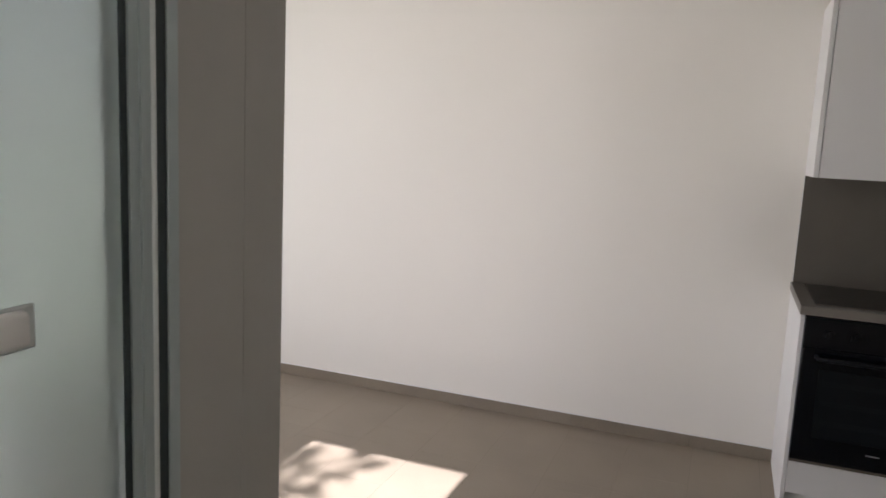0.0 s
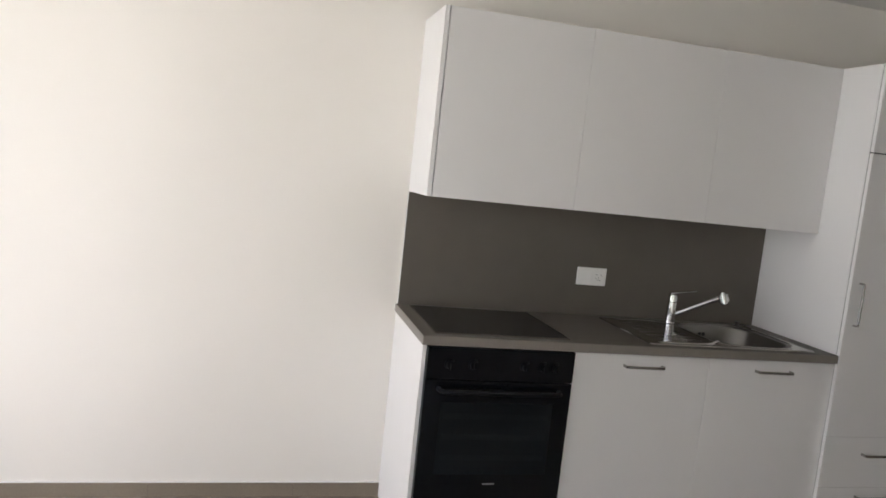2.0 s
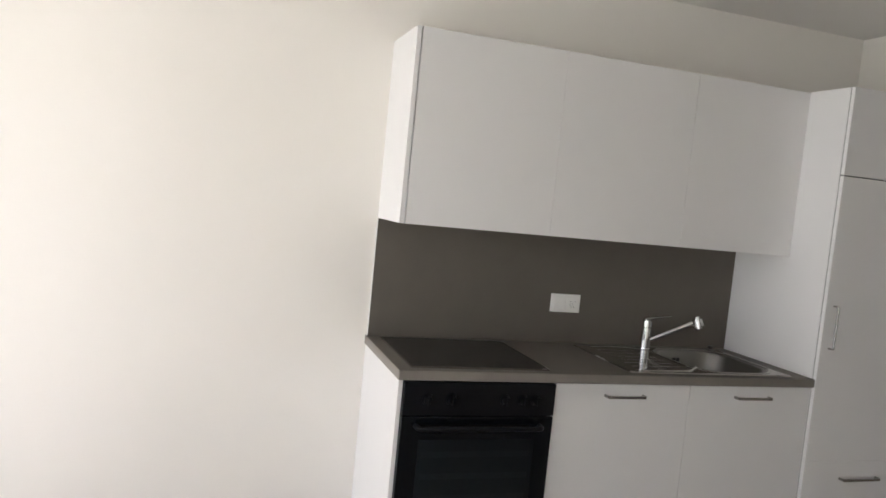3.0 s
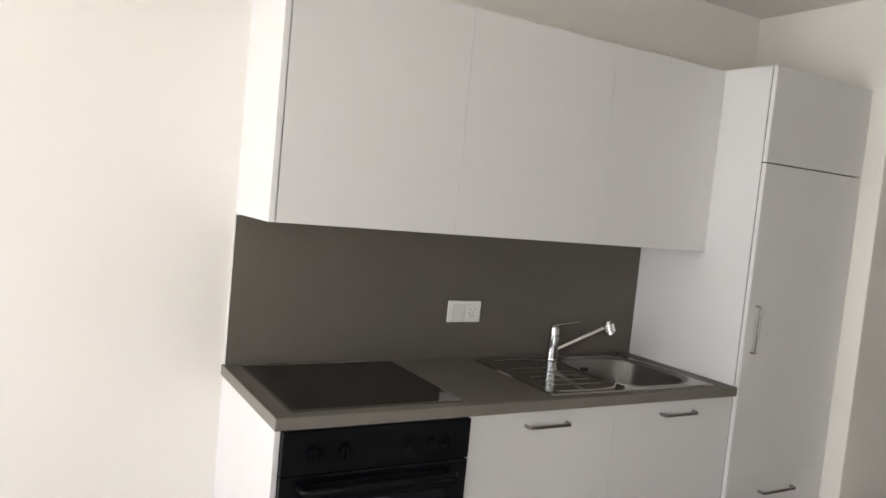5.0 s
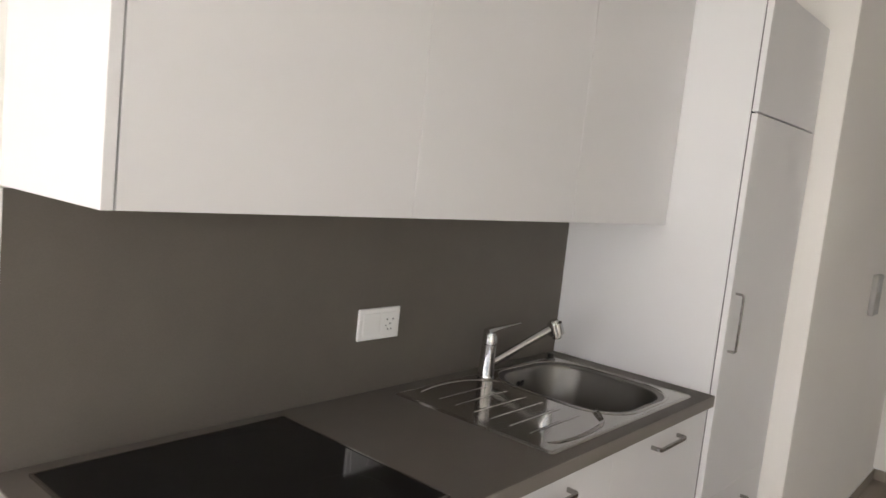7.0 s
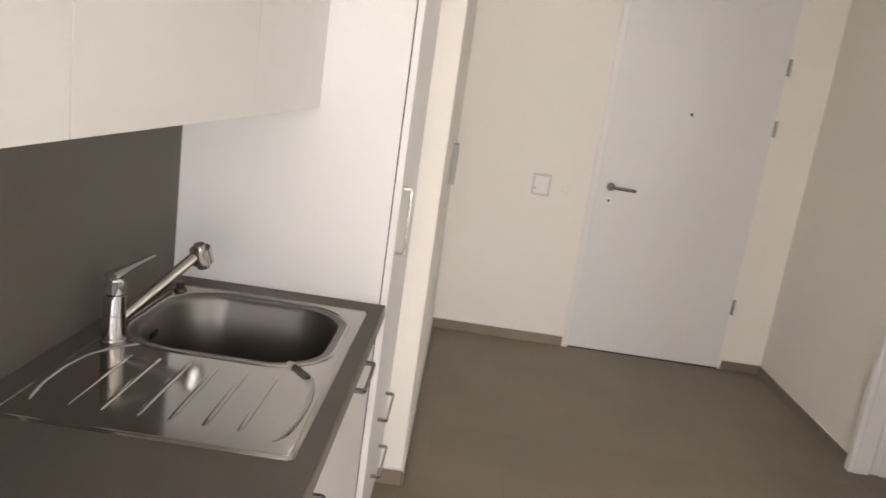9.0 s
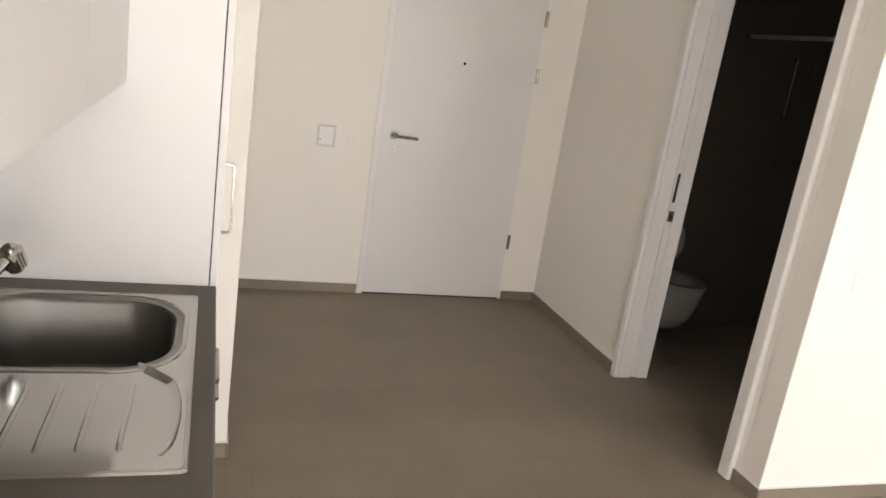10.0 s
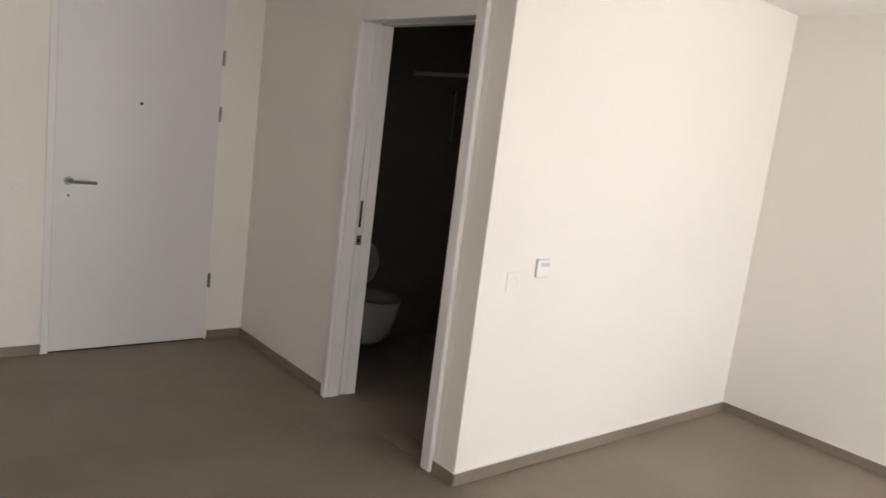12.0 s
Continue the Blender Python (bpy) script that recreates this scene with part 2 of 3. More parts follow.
WT = 0.885                   # worktop height


def bar_handle(parent, a, b, out=0.028, w=0.011, d=0.007):
    """A flat steel strap with squared, slightly rounded corners, from a to b, standing off the front."""
    a, b = Vector(a), Vector(b)
    along, o = (b - a).normalized(), Vector((0, -1, 0))
    side = along.cross(o)
    n, c = 4, 0.008
    path = [(-0.0005, 0.0)] + [(out - c + c * math.sin(radians(90 * k / n)), c - c * math.cos(radians(90 * k / n))) for k in range(n + 1)]
    rings = []
    length = (b - a).length
    chain = path + [(q, length - p) for q, p in path[::-1]]
    bm = bmesh.new()
    for i, (q, p) in enumerate(chain):
        q0, p0 = chain[max(i - 1, 0)]
        q1, p1 = chain[min(i + 1, len(chain) - 1)]
        run = (along * (p1 - p0) + o * (q1 - q0)).normalized()
        inward = side.cross(run).normalized()
        m = a + along * p + o * q
        e = 0.0013
        prof = [(-w / 2 + e, -d / 2), (w / 2 - e, -d / 2), (w / 2, -d / 2 + e), (w / 2, d / 2 - e), (w / 2 - e, d / 2), (-w / 2 + e, d / 2), (-w / 2, d / 2 - e), (-w / 2, -d / 2 + e)]
        rings.append([bm.verts.new(m + side * x + inward * y) for x, y in prof])
    for r0, r1 in zip(rings, rings[1:]):
        for k in range(8):
            bm.faces.new((r0[k], r0[(k + 1) % 8], r1[(k + 1) % 8], r1[k]))
    bm.faces.new(rings[0][::-1])
    bm.faces.new(rings[-1])
    bmesh.ops.recalc_face_normals(bm, faces=bm.faces)
    return part("handle", bm, SATIN, parent, "satin steel strap handle")


def base_unit(x0, x1, label):
    u = thing("base_cabinet", ((x0 + x1) / 2, -0.3, 0), label, "kitchen cabinet", "base units under the worktop")
    g = FY + 0.019
    part("body", boxes((x0, g, 0.10, x0 + 0.016, -0.002, 0.849), (x1 - 0.016, g, 0.10, x1, -0.002, 0.849), (x0 + 0.0165, g, 0.10, x1 - 0.0165, -0.002, 0.116), (x0 + 0.0165, -0.01, 0.1165, x1 - 0.0165, -0.002, 0.849), (x0 + 0.0165, g, 0.79, x1 - 0.0165, g + 0.016, 0.849), (x0, FY + 0.06, 0.0, x1, FY + 0.075, 0.0995)), LAMINATE, u)
    d = part("door", B(x0 + 0.0005, FY, 0.105, x1 - 0.0005, FY + 0.018, 0.845, bevel=0.0012), LAMINATE, u, "plain white laminate door")
    c = (x0 + x1) / 2
    bar_handle(d, (c - 0.08, FY, 0.801), (c + 0.086, FY, 0.801))
    return u


base_unit(0.6, 1.2, "white laminate base cabinet with flat steel handle")
base_unit(1.2, 1.8, "white laminate sink base cabinet with flat steel handle")

housing = thing("oven_housing", (0.3, -0.3, 0), "white laminate oven cabinet with bottom drawer front", "kitchen cabinet", "base units under the worktop")
part("side_panel", B(0.0, FY - 0.002, 0.0, 0.016, -0.001, 0.849, bevel=0.001), LAMINATE, housing)
part("side_panel", B(0.584, FY + 0.019, 0.1, 0.5995, -0.002, 0.849), LAMINATE, housing)
part("shelf", B(0.0165, FY + 0.02, 0.228, 0.5835, -0.002, 0.244), LAMINATE, housing)
part("drawer_front", B(0.0175, FY, 0.105, 0.5985, FY + 0.018, 0.241, bevel=0.0012), LAMINATE, housing)
part("plinth", B(0.0165, FY + 0.06, 0.0, 0.5995, FY + 0.075, 0.0995), LAMINATE, housing)

# built-in oven
oven = thing("oven", (0.3, -0.3, 0.2445), "black glass built-in oven below the hob", "oven")
part("body", B(0.0175, FY + 0.0015, 0.2445, 0.583, -0.06, 0.84), BLACKPANEL, oven)
part("control_panel", B(0.0175, FY - 0.022, 0.727, 0.5985, FY + 0.001, 0.846, bevel=0.002), BLACKPANEL, oven, "black control panel")
odoor = part("door", B(0.0175, FY - 0.022, 0.259, 0.5985, FY + 0.001, 0.723, bevel=0.003), OVENGLASS, oven, "black glass oven door")
part("window", B(0.085, FY - 0.0235, 0.36, 0.53, FY - 0.0222, 0.64, bevel=0.0004), OVENWINDOW, odoor, "dark oven window")
for rz in (0.415, 0.495, 0.575):
    part("rack", B(0.1, FY - 0.0241, rz, 0.515, FY - 0.0236, rz + 0.022, bevel=0.0002), RACK, odoor, "dim oven rack behind the glass")
bm = bmesh.new()
tube(bm, [(0.07, FY - 0.021, 0.69), (0.072, FY - 0.05, 0.69), (0.085, FY - 0.062, 0.69), (0.53, FY - 0.062, 0.69), (0.543, FY - 0.05, 0.69), (0.545, FY - 0.021, 0.69)], 0.009, 12)
part("handle", bm, BLACKPANEL, odoor, "black bar handle", True)
part("maker_mark", boxes((0.282, FY - 0.0228, 0.319, 0.289, FY - 0.0222, 0.325), (0.292, FY - 0.0228, 0.3195, 0.33, FY - 0.0222, 0.3245)), mat("dull_print", (0.26, 0.26, 0.26), 0.5), odoor)
part("vent_strip", B(0.0175, FY - 0.012, 0.2445, 0.5985, FY + 0.001, 0.2575, bevel=0.001), SATIN, oven, "steel trim strip")
for kx in (0.105, 0.195, 0.40, 0.47, 0.52):
    bm = bmesh.new()
    rod(bm, (kx, FY - 0.0215, 0.785), (kx, FY - 0.028, 0.785), 0.022, 0.021, 24, 0.001)
    rod(bm, (kx, FY - 0.028, 0.785), (kx, FY - 0.044, 0.785), 0.017, 0.0155, 24, 0.002)
    box(bm, kx - 0.0035, FY - 0.05, 0.769, kx + 0.0035, FY - 0.043, 0.801, 0.0015)
    part("knob", bm, BLACKPANEL, oven, "black control knob", True)

# worktop with cut-outs for hob and sink bowl
HX0, HX1, HY0, HY1 = 0.048, 0.588, -0.552, -0.052
SX0, SX1, SY0, SY1 = 0.94, 1.715, -0.55, -0.062
BX0, BX1, BY0, BY1 = 1.303, 1.668, -0.507, -0.098
top = thing("worktop", (0.9, -0.3, 0.85), "taupe laminate worktop with hob and sink let in", "worktop")
rows = [(-0.003, -0.5885, 0.85, BX0 - 0.01, -0.0005, WT), (BX1 + 0.01, -0.5885, 0.85, 1.7995, -0.0005, WT), (BX0 - 0.01, -0.5885, 0.85, BX1 + 0.01, BY0 - 0.01, WT), (BX0 - 0.01, BY1 + 0.01, 0.85, BX1 + 0.01, -0.0005, WT)]
bm = boxes(*rows)
bmesh.ops.remove_doubles(bm, verts=bm.verts, dist=1e-5)
part("slab", bm, WORKTOP, top)
part("front_edge", B(-0.003, -0.592, 0.8505, 1.7995, -0.5887, WT - 0.0006, bevel=0.0012), mat("worktop_edge", (0.20, 0.18, 0.16), 0.45, 0, 0.05, 9.0, fine=0.05, bump_scale=500), top)
part("side_edge", B(-0.0055, -0.5915, 0.8505, -0.0033, -0.001, WT - 0.0006, bevel=0.0008), mat("worktop_end", (0.20, 0.18, 0.16), 0.45, 0, 0.05, 9.0, fine=0.05, bump_scale=500), top)

hob = thing("hob", (0.32, -0.3, WT), "black ceramic glass hob set in the worktop", "hob")
part("glass", B(HX0 + 0.006, HY0 + 0.006, WT + 0.0008, HX1 - 0.006, HY1 - 0.006, WT + 0.0052, bevel=0.0012), BLACKGLASS, hob)
part("trim", boxes((HX0, HY0, WT + 0.0004, HX1, HY0 + 0.0055, WT + 0.006), (HX0, HY1 - 0.0055, WT + 0.0004, HX1, HY1, WT + 0.006), (HX0, HY0 + 0.006, WT + 0.0004, HX0 + 0.0055, HY1 - 0.006, WT + 0.006), (HX1 - 0.0055, HY0 + 0.006, WT + 0.0004, HX1, HY1 - 0.006, WT + 0.006)), SATIN, hob, "thin steel trim")


def ring(bm, x, y, z, r, w=0.0012, n=48):
    vs = []
    for k in range(n):
        a = 2 * math.pi * k / n
        vs.append((bm.verts.new((x + r * math.cos(a), y + r * math.sin(a), z)), bm.verts.new((x + (r + w) * math.cos(a), y + (r + w) * math.sin(a), z))))
    for k in range(n):
        a, b = vs[k], vs[(k + 1) % n]
        bm.faces.new((a[0], a[1], b[1], b[0]))


HOBPRINT = mat("hob_print", (0.03, 0.03, 0.03), 0.25, 0, 0.02, 10)
for (hx, hy, hr) in ((0.18, -0.42, 0.105), (0.45, -0.43, 0.073), (0.18, -0.18, 0.073), (0.45, -0.18, 0.09)):
    bm = bmesh.new()
    ring(bm, hx, hy, WT + 0.0054, hr)
    part("zone_ring", bm, HOBPRINT, hob)


# ---- sink ----
def rrect(x0, y0, x1, y1, r, n=8):
    """Corners of a rounded rectangle, anticlockwise."""
    pts = []
    for cx, cy, a0 in ((x1 - r, y1 - r, 0), (x0 + r, y1 - r, 90), (x0 + r, y0 + r, 180), (x1 - r, y0 + r, 270)):
        for k in range(n + 1):
            a = radians(a0 + 90 * k / n)
            pts.append((cx + r * math.cos(a), cy + r * math.sin(a)))
    return pts


def loft(bm, loops, close=True):
    rings = [[bm.verts.new(p) for p in lp] for lp in loops]
    n = len(rings[0])
    for a, b in zip(rings, rings[1:]):
        for k in range(n):
            bm.faces.new((a[k], a[(k + 1) % n], b[(k + 1) % n], b[k]))
    if close:
        bm.faces.new(rings[-1])
    return rings


sink = thing("sink", (1.33, -0.3, WT), "brushed steel sink with ribbed drainboard", "sink")
bm = bmesh.new()
Z0 = WT + 0.004
sheet = [bm.verts.new((x, y, Z0)) for x, y in rrect(SX0, SY0, SX1, SY1, 0.012)]
mid = rrect(BX0 - 0.016, BY0 - 0.016, BX1 + 0.016, BY1 + 0.016, 0.125)
n = len(mid)
ro = [bm.verts.new((x, y, Z0 - 0.0035)) for x, y in rrect(SX0 - 0.003, SY0 - 0.003, SX1 + 0.003, SY1 + 0.003, 0.014)]
for k in range(n):
    bm.faces.new((ro[k], ro[(k + 1) % n], sheet[(k + 1) % n], sheet[k]))
rm = [bm.verts.new((x, y, Z0)) for x, y in mid]
for k in range(n):
    bm.faces.new((sheet[k], sheet[(k + 1) % n], rm[(k + 1) % n], rm[k]))
part("plate", bm, SINKSTEEL, sink, "", True)
bm = bmesh.new()
last = [bm.verts.new((x, y, Z0)) for x, y in mid]
for inset, z, rr in ((0.004, Z0 - 0.002, 0.122), (0.016, Z0 - 0.003, 0.115), (0.022, Z0 - 0.012, 0.11), (0.025, Z0 - 0.16, 0.107), (0.031, Z0 - 0.178, 0.1), (0.05, Z0 - 0.190, 0.09), (0.10, Z0 - 0.194, 0.06)):
    lp = [bm.verts.new((x, y, z)) for x, y in rrect(BX0 - 0.016 + inset, BY0 - 0.016 + inset, BX1 + 0.016 - inset, BY1 + 0.016 - inset, rr)]
    for k in range(n):
        bm.faces.new((last[k], last[(k + 1) % n], lp[(k + 1) % n], lp[k]))
    last = lp
bm.faces.new(last)
part("basin", bm, SHADEDSTEEL, sink, "deep steel bowl", True)
bm = bmesh.new()
rod(bm, (1.51, -0.32, Z0 - 0.1935), (1.51, -0.32, Z0 - 0.190), 0.042, 0.038, 28, 0.001)
part("drain", bm, CHROME, sink, "chrome drain", True)
for y in (-0.158, -0.214, -0.276, -0.33, -0.388, -0.447):
    bm = bmesh.new()
    tube(bm, [(0.995, y, Z0 - 0.002), (1.01, y, Z0 + 0.0002), (1.03, y, Z0 + 0.0006), (1.2, y, Z0 + 0.0006), (1.225, y, Z0 + 0.0002), (1.243, y, Z0 - 0.002)], 0.0046, 12, 0.3)
    part("rib", bm, SINKSTEEL, sink, "", True)


def drain_edge(pts, r):
    """The pressed step that leads down into the drainboard, steep on its inner side, running out flat at both ends."""
    bm = bmesh.new()
    pts = [Vector((x, y, Z0)) for x, y in pts]
    fine = []
    for i in range(len(pts) - 1):
        p0, p1, p2, p3 = pts[max(i - 1, 0)], pts[i], pts[i + 1], pts[min(i + 2, len(pts) - 1)]
        for k in range(6):
            u = k / 6
            fine.append(0.5 * (2 * p1 + (p2 - p0) * u + (2 * p0 - 5 * p1 + 4 * p2 - p3) * u * u + (3 * p1 - p0 - 3 * p2 + p3) * u ** 3))
    fine.append(pts[-1])
    last = len(fine) - 1
    rows = []
    for i, p in enumerate(fine):
        d = (fine[min(i + 1, last)] - fine[max(i - 1, 0)]).normalized()
        side = Vector((-d.y, d.x, 0))
        if side.dot(Vector((1.13, -0.3, Z0)) - p) < 0:
            side = -side
        w = r * (1 - 0.7 * i / last) * min(1.0, (i + 1) / 9)
        h = 0.6 * w * min(1.0, (i + 0.5) / 6, (last - i + 0.3) / 6)
        prof = ((-0.3, 0), (-0.12, 0.8), (0.05, 1), (0.25, 0.85), (0.85, 0.12), (1.1, 0))
        rows.append([bm.verts.new(p + side * w * a + Vector((0, 0, h * b + 0.0002))) for a, b in prof])
    for a, b in zip(rows, rows[1:]):
        for k in range(5):
            bm.faces.new((a[k], a[k + 1], b[k + 1], b[k]))
    part("drainboard_edge", bm, SINKSTEEL, sink, "", True)


drain_edge([(1.325, -0.45), (1.300, -0.463), (1.268, -0.490), (1.232, -0.517), (1.17, -0.53), (1.09, -0.532), (1.02, -0.525), (0.985, -0.51)], 0.017)
bm = bmesh.new()
back = [(1.312, -0.165), (1.285, -0.137), (1.25, -0.106), (1.205, -0.082), (1.14, -0.073), (1.07, -0.075), (1.01, -0.087), (0.985, -0.097)]
tube(bm, [(x, y, Z0 - (0.006 if k in (0, 7) else 0.0)) for k, (x, y) in enumerate(back)], 0.0088, 12, 0.42)
part("drainboard_edge", bm, SINKSTEEL, sink, "", True)


def pressed_rim(name, x0, y0, x1, y1, rad, r, flat):
    """A raised line pressed along a rounded rectangle."""
    bm = bmesh.new()
    pts = [(x, y, Z0) for x, y in rrect(x0, y0, x1, y1, rad, 10)]
    tube(bm, pts + [pts[0]], r, 8, flat)
    part(name, bm, SINKSTEEL, sink, "", True)


pressed_rim("bowl_rim", BX0 - 0.024, BY0 - 0.021, BX1 + 0.026, BY1 + 0.02, 0.13, 0.0045, 0.6)
pressed_rim("plate_rim", SX0 + 0.005, SY0 + 0.005, SX1 - 0.005, SY1 - 0.005, 0.012, 0.0024, 0.45)
for k in (0, 1):
    bm = bmesh.new()
    box(bm, 1.44 + 0.022 * k, BY1 - 0.0125, Z0 - 0.052, 1.456 + 0.022 * k, BY1 - 0.0075, Z0 - 0.036, 0.003)
    part("overflow_slot", bm, DARKGAP, sink)
bm = bmesh.new()
rod(bm, (1.66, -0.085, Z0), (1.66, -0.085, Z0 + 0.006), 0.017, 0.015, 20, 0.001)
rod(bm, (1.66, -0.085, Z0 + 0.006), (1.66, -0.085, Z0 + 0.024), 0.010, 0.012, 20, 0.002)
part("drain_knob", bm, DARKSTEEL, sink, "dark pop-up drain knob", True)

tap = thing("tap", (1.291, -0.094, Z0), "chrome single lever kitchen tap with swivel spout", "tap")
bm = bmesh.new()
TX, TY = 1.291, -0.094
rod(bm, (TX, TY, Z0), (TX, TY, Z0 + 0.006), 0.0265, 0.0255, 28, 0.0015)
rod(bm, (TX, TY, Z0 + 0.006), (TX, TY, Z0 + 0.058), 0.0238, 0.0226, 28)
rod(bm, (TX, TY, Z0 + 0.059), (TX, TY, Z0 + 0.098), 0.0226, 0.0216, 28)
rod(bm, (TX, TY, Z0 + 0.0995), (TX, TY, Z0 + 0.133), 0.0218, 0.0205, 28, 0.005)
part("body", bm, CHROME, tap, "", True)
bm = bmesh.new()
lever_rows = ((-0.019, 0.132, 0.008, 0.004), (-0.013, 0.137, 0.017, 0.008), (0.004, 0.141, 0.018, 0.009), (0.025, 0.1455, 0.013, 0.006), (0.06, 0.152, 0.0085, 0.0038), (0.098, 0.159, 0.0075, 0.003), (0.106, 0.1605, 0.005, 0.002))
run = Vector((1, -0.33, 0)).normalized()
across = Vector((-run.y, run.x, 0))
rings = loft(bm, [[Vector((TX, TY, Z0 + z)) + run * d + across * w * math.cos(radians(30 * k)) + Vector((0, 0, h * math.sin(radians(30 * k)))) for k in range(12)] for d, z, w, h in lever_rows])
bm.faces.new(rings[0][::-1])
part("lever", bm, CHROME, tap, "", True)
bm = bmesh.new()
rod(bm, (TX + 0.012, TY - 0.005, Z0 + 0.04), (TX + 0.192, TY - 0.094, Z0 + 0.152), 0.0125, 0.012, 20)
part("spout", bm, CHROME, tap, "", True)
bm = bmesh.new()
rod(bm, (TX + 0.19, TY - 0.094, Z0 + 0.174), (TX + 0.205, TY - 0.103, Z0 + 0.122), 0.0225, 0.0255, 28, 0.010)
head = part("spray_head", bm, CHROME, tap, "", True)
bm = bmesh.new()
rod(bm, (TX + 0.2049, TY - 0.1029, Z0 + 0.1222), (TX + 0.2058, TY - 0.1035, Z0 + 0.1192), 0.0155, 0.0145, 24)
part("nozzle", bm, DARKGAP, head, "", True)

# splashback
sp = thing("splashback", (0.9, -0.006, WT), "taupe laminate splashback between worktop and wall cabinets", "splashback")
part("panel", B(0.004, -0.011, WT + 0.0005, 1.7995, -0.0005, 1.3775), SPLASH, sp)
part("end_strip", B(0.0, -0.0125, WT + 0.0005, 0.0035, -0.0005, 1.3775), TRIMWHITE, sp, "white end strip")

# socket in the splashback
so = thing("wall_socket", (0.902, -0.0115, 1.066), "white double wall socket on the splashback", "socket")
part("plate", B(0.828, -0.0195, 1.027, 0.975, -0.0112, 1.110, bevel=0.003), PLASTIC, so)
part("socket_insert", B(0.904, -0.0225, 1.039, 0.962, -0.0197, 1.098, bevel=0.002), PLASTIC, so)
part("switch_rocker", B(0.841, -0.0225, 1.039, 0.899, -0.0197, 1.098, bevel=0.002), PLASTIC, so)
for sx, sz in ((0.925, 1.079), (0.947, 1.079), (0.9295, 1.053), (0.9415, 1.053), (0.936, 1.067), (0.9225, 1.062)):
    bm = bmesh.new()
    rod(bm, (sx, -0.0224, sz), (sx, -0.0229, sz), 0.0022, 0.0022, 10)
    part("pin_hole", bm, DARKGAP, so)

# wall cabinets
UY = -0.36
UZ0, UZ1 = 1.381, 2.104


def wall_cabinet(x0, x1, label, end=False):
    u = thing("wall_cabinet", ((x0 + x1) / 2, -0.18, UZ0), label, "kitchen cabinet", "wall cabinets in a row")
    bx = x0 + (0.0195 if end else 0.0)
    part("body", B(bx, UY + 0.020, UZ0 + 0.001, x1, -0.0005, UZ1, bevel=0.0006), LAMINATE, u)
    if end:
        part("side_panel", B(x0, UY - 0.001, UZ0, x0 + 0.0185, -0.0005, UZ1, bevel=0.001), LAMINATE, u)
        bx += 0.002
    part("door", B(bx + 0.0006, UY, UZ0, x1 - 0.0006, UY + 0.018, UZ1, bevel=0.0008), LAMINATE, u, "plain white door with no handle")


wall_cabinet(0.003, 0.618, "white laminate wall cabinet with end panel", True)
wall_cabinet(0.618, 1.224, "white laminate wall cabinet in the middle of the row")
wall_cabinet(1.224, 1.7995, "white laminate wall cabinet beside the tall cabinet")

# tall fridge cabinet
TX0, TX1, TFY = 1.8, 2.4, -0.594
tall = thing("tall_cabinet", ((TX0 + TX1) / 2, -0.3, 0), "tall white laminate fridge cabinet at the wall end", "kitchen cabinet")
part("body", boxes((TX0 + 0.0005, TFY + 0.0217, 0.1, TX1, -0.0005, 2.106), (TX0 + 0.0005, TFY + 0.06, 0, TX1, TFY + 0.075, 0.0995)), LAMINATE, tall)
part("filler", B(TX1 + 0.0005, TFY + 0.003, 0.1, STUB_X - 0.0005, TFY + 0.02, 2.106), LAMINATE, tall)
# Dark strip added behind the doors so that their gap reads as shaded.
part("door_seal", B(TX0 + 0.0035, TFY + 0.0187, 0.106, TX1 - 0.0035, TFY + 0.0215, 2.103), DARKGAP, tall, "dark strip that stands in for shade in the door gap")
dd = part("door", B(TX0 + 0.0015, TFY, 0.5318, TX1 - 0.0015, TFY + 0.0185, 1.741, bevel=0.0012), LAMINATE, tall, "white fridge door front")
bar_handle(dd, (1.845, TFY, 1.02), (1.845, TFY, 1.2), 0.024, 0.009)
part("door", B(TX0 + 0.0015, TFY, 1.746, TX1 - 0.0015, TFY + 0.0185, 2.106, bevel=0.0012), LAMINATE, tall, "white top door front")
for z0, z1, hz in ((0.3038, 0.531, 0.455), (0.105, 0.303, 0.262)):
    d = part("drawer_front", B(TX0 + 0.0015, TFY, z0, TX1 - 0.0015, TFY + 0.0185, z1, bevel=0.0012), LAMINATE, tall)
    bar_handle(d, (2.0, TFY, hz), (2.2, TFY, hz))


# ---- hall: entrance door ----
door = tagged(new("door_1"), "white flush entrance door, closed, with steel lever", "door", kind="structure")
door.matrix_basis = Matrix.Translation((XE, (D0 + D1) / 2, 0))
part("leaf", B(XE - 0.004, D0 + 0.0008, 0.009, XE + 0.05, D1 - 0.0392, DH - 0.045, bevel=0.002), DOORWHITE, door)
part("door_frame", boxes((XE - 0.012, D1 - 0.037, 0.0, XE + 0.08, D1, DH), (XE - 0.012, D0 + 0.001, DH - 0.04, XE + 0.08, D1 - 0.0375, DH)), TRIMWHITE, door, "white steel frame")
part("rebate", boxes((XE + 0.004, D1 - 0.0391, 0.01, XE + 0.05, D1 - 0.0375, DH - 0.041),), DARKGAP, door)
part("threshold_seal", B(XE + 0.002, D0 + 0.002, 0.0, XE + 0.05, D1 - 0.038, 0.0085), DARKGAP, door)
part("back_panel", B(XE + 0.052, D0, 0.0, XE + 0.19, D1 - 0.04, DH - 0.042), DARKGAP, door)
lev = bmesh.new()
tube(lev, [(XE - 0.004, -1.615, 1.024), (XE - 0.04, -1.615, 1.024), (XE - 0.048, -1.623, 1.024), (XE - 0.05, -1.645, 1.023), (XE - 0.05, -1.755, 1.021)], 0.0095, 14)
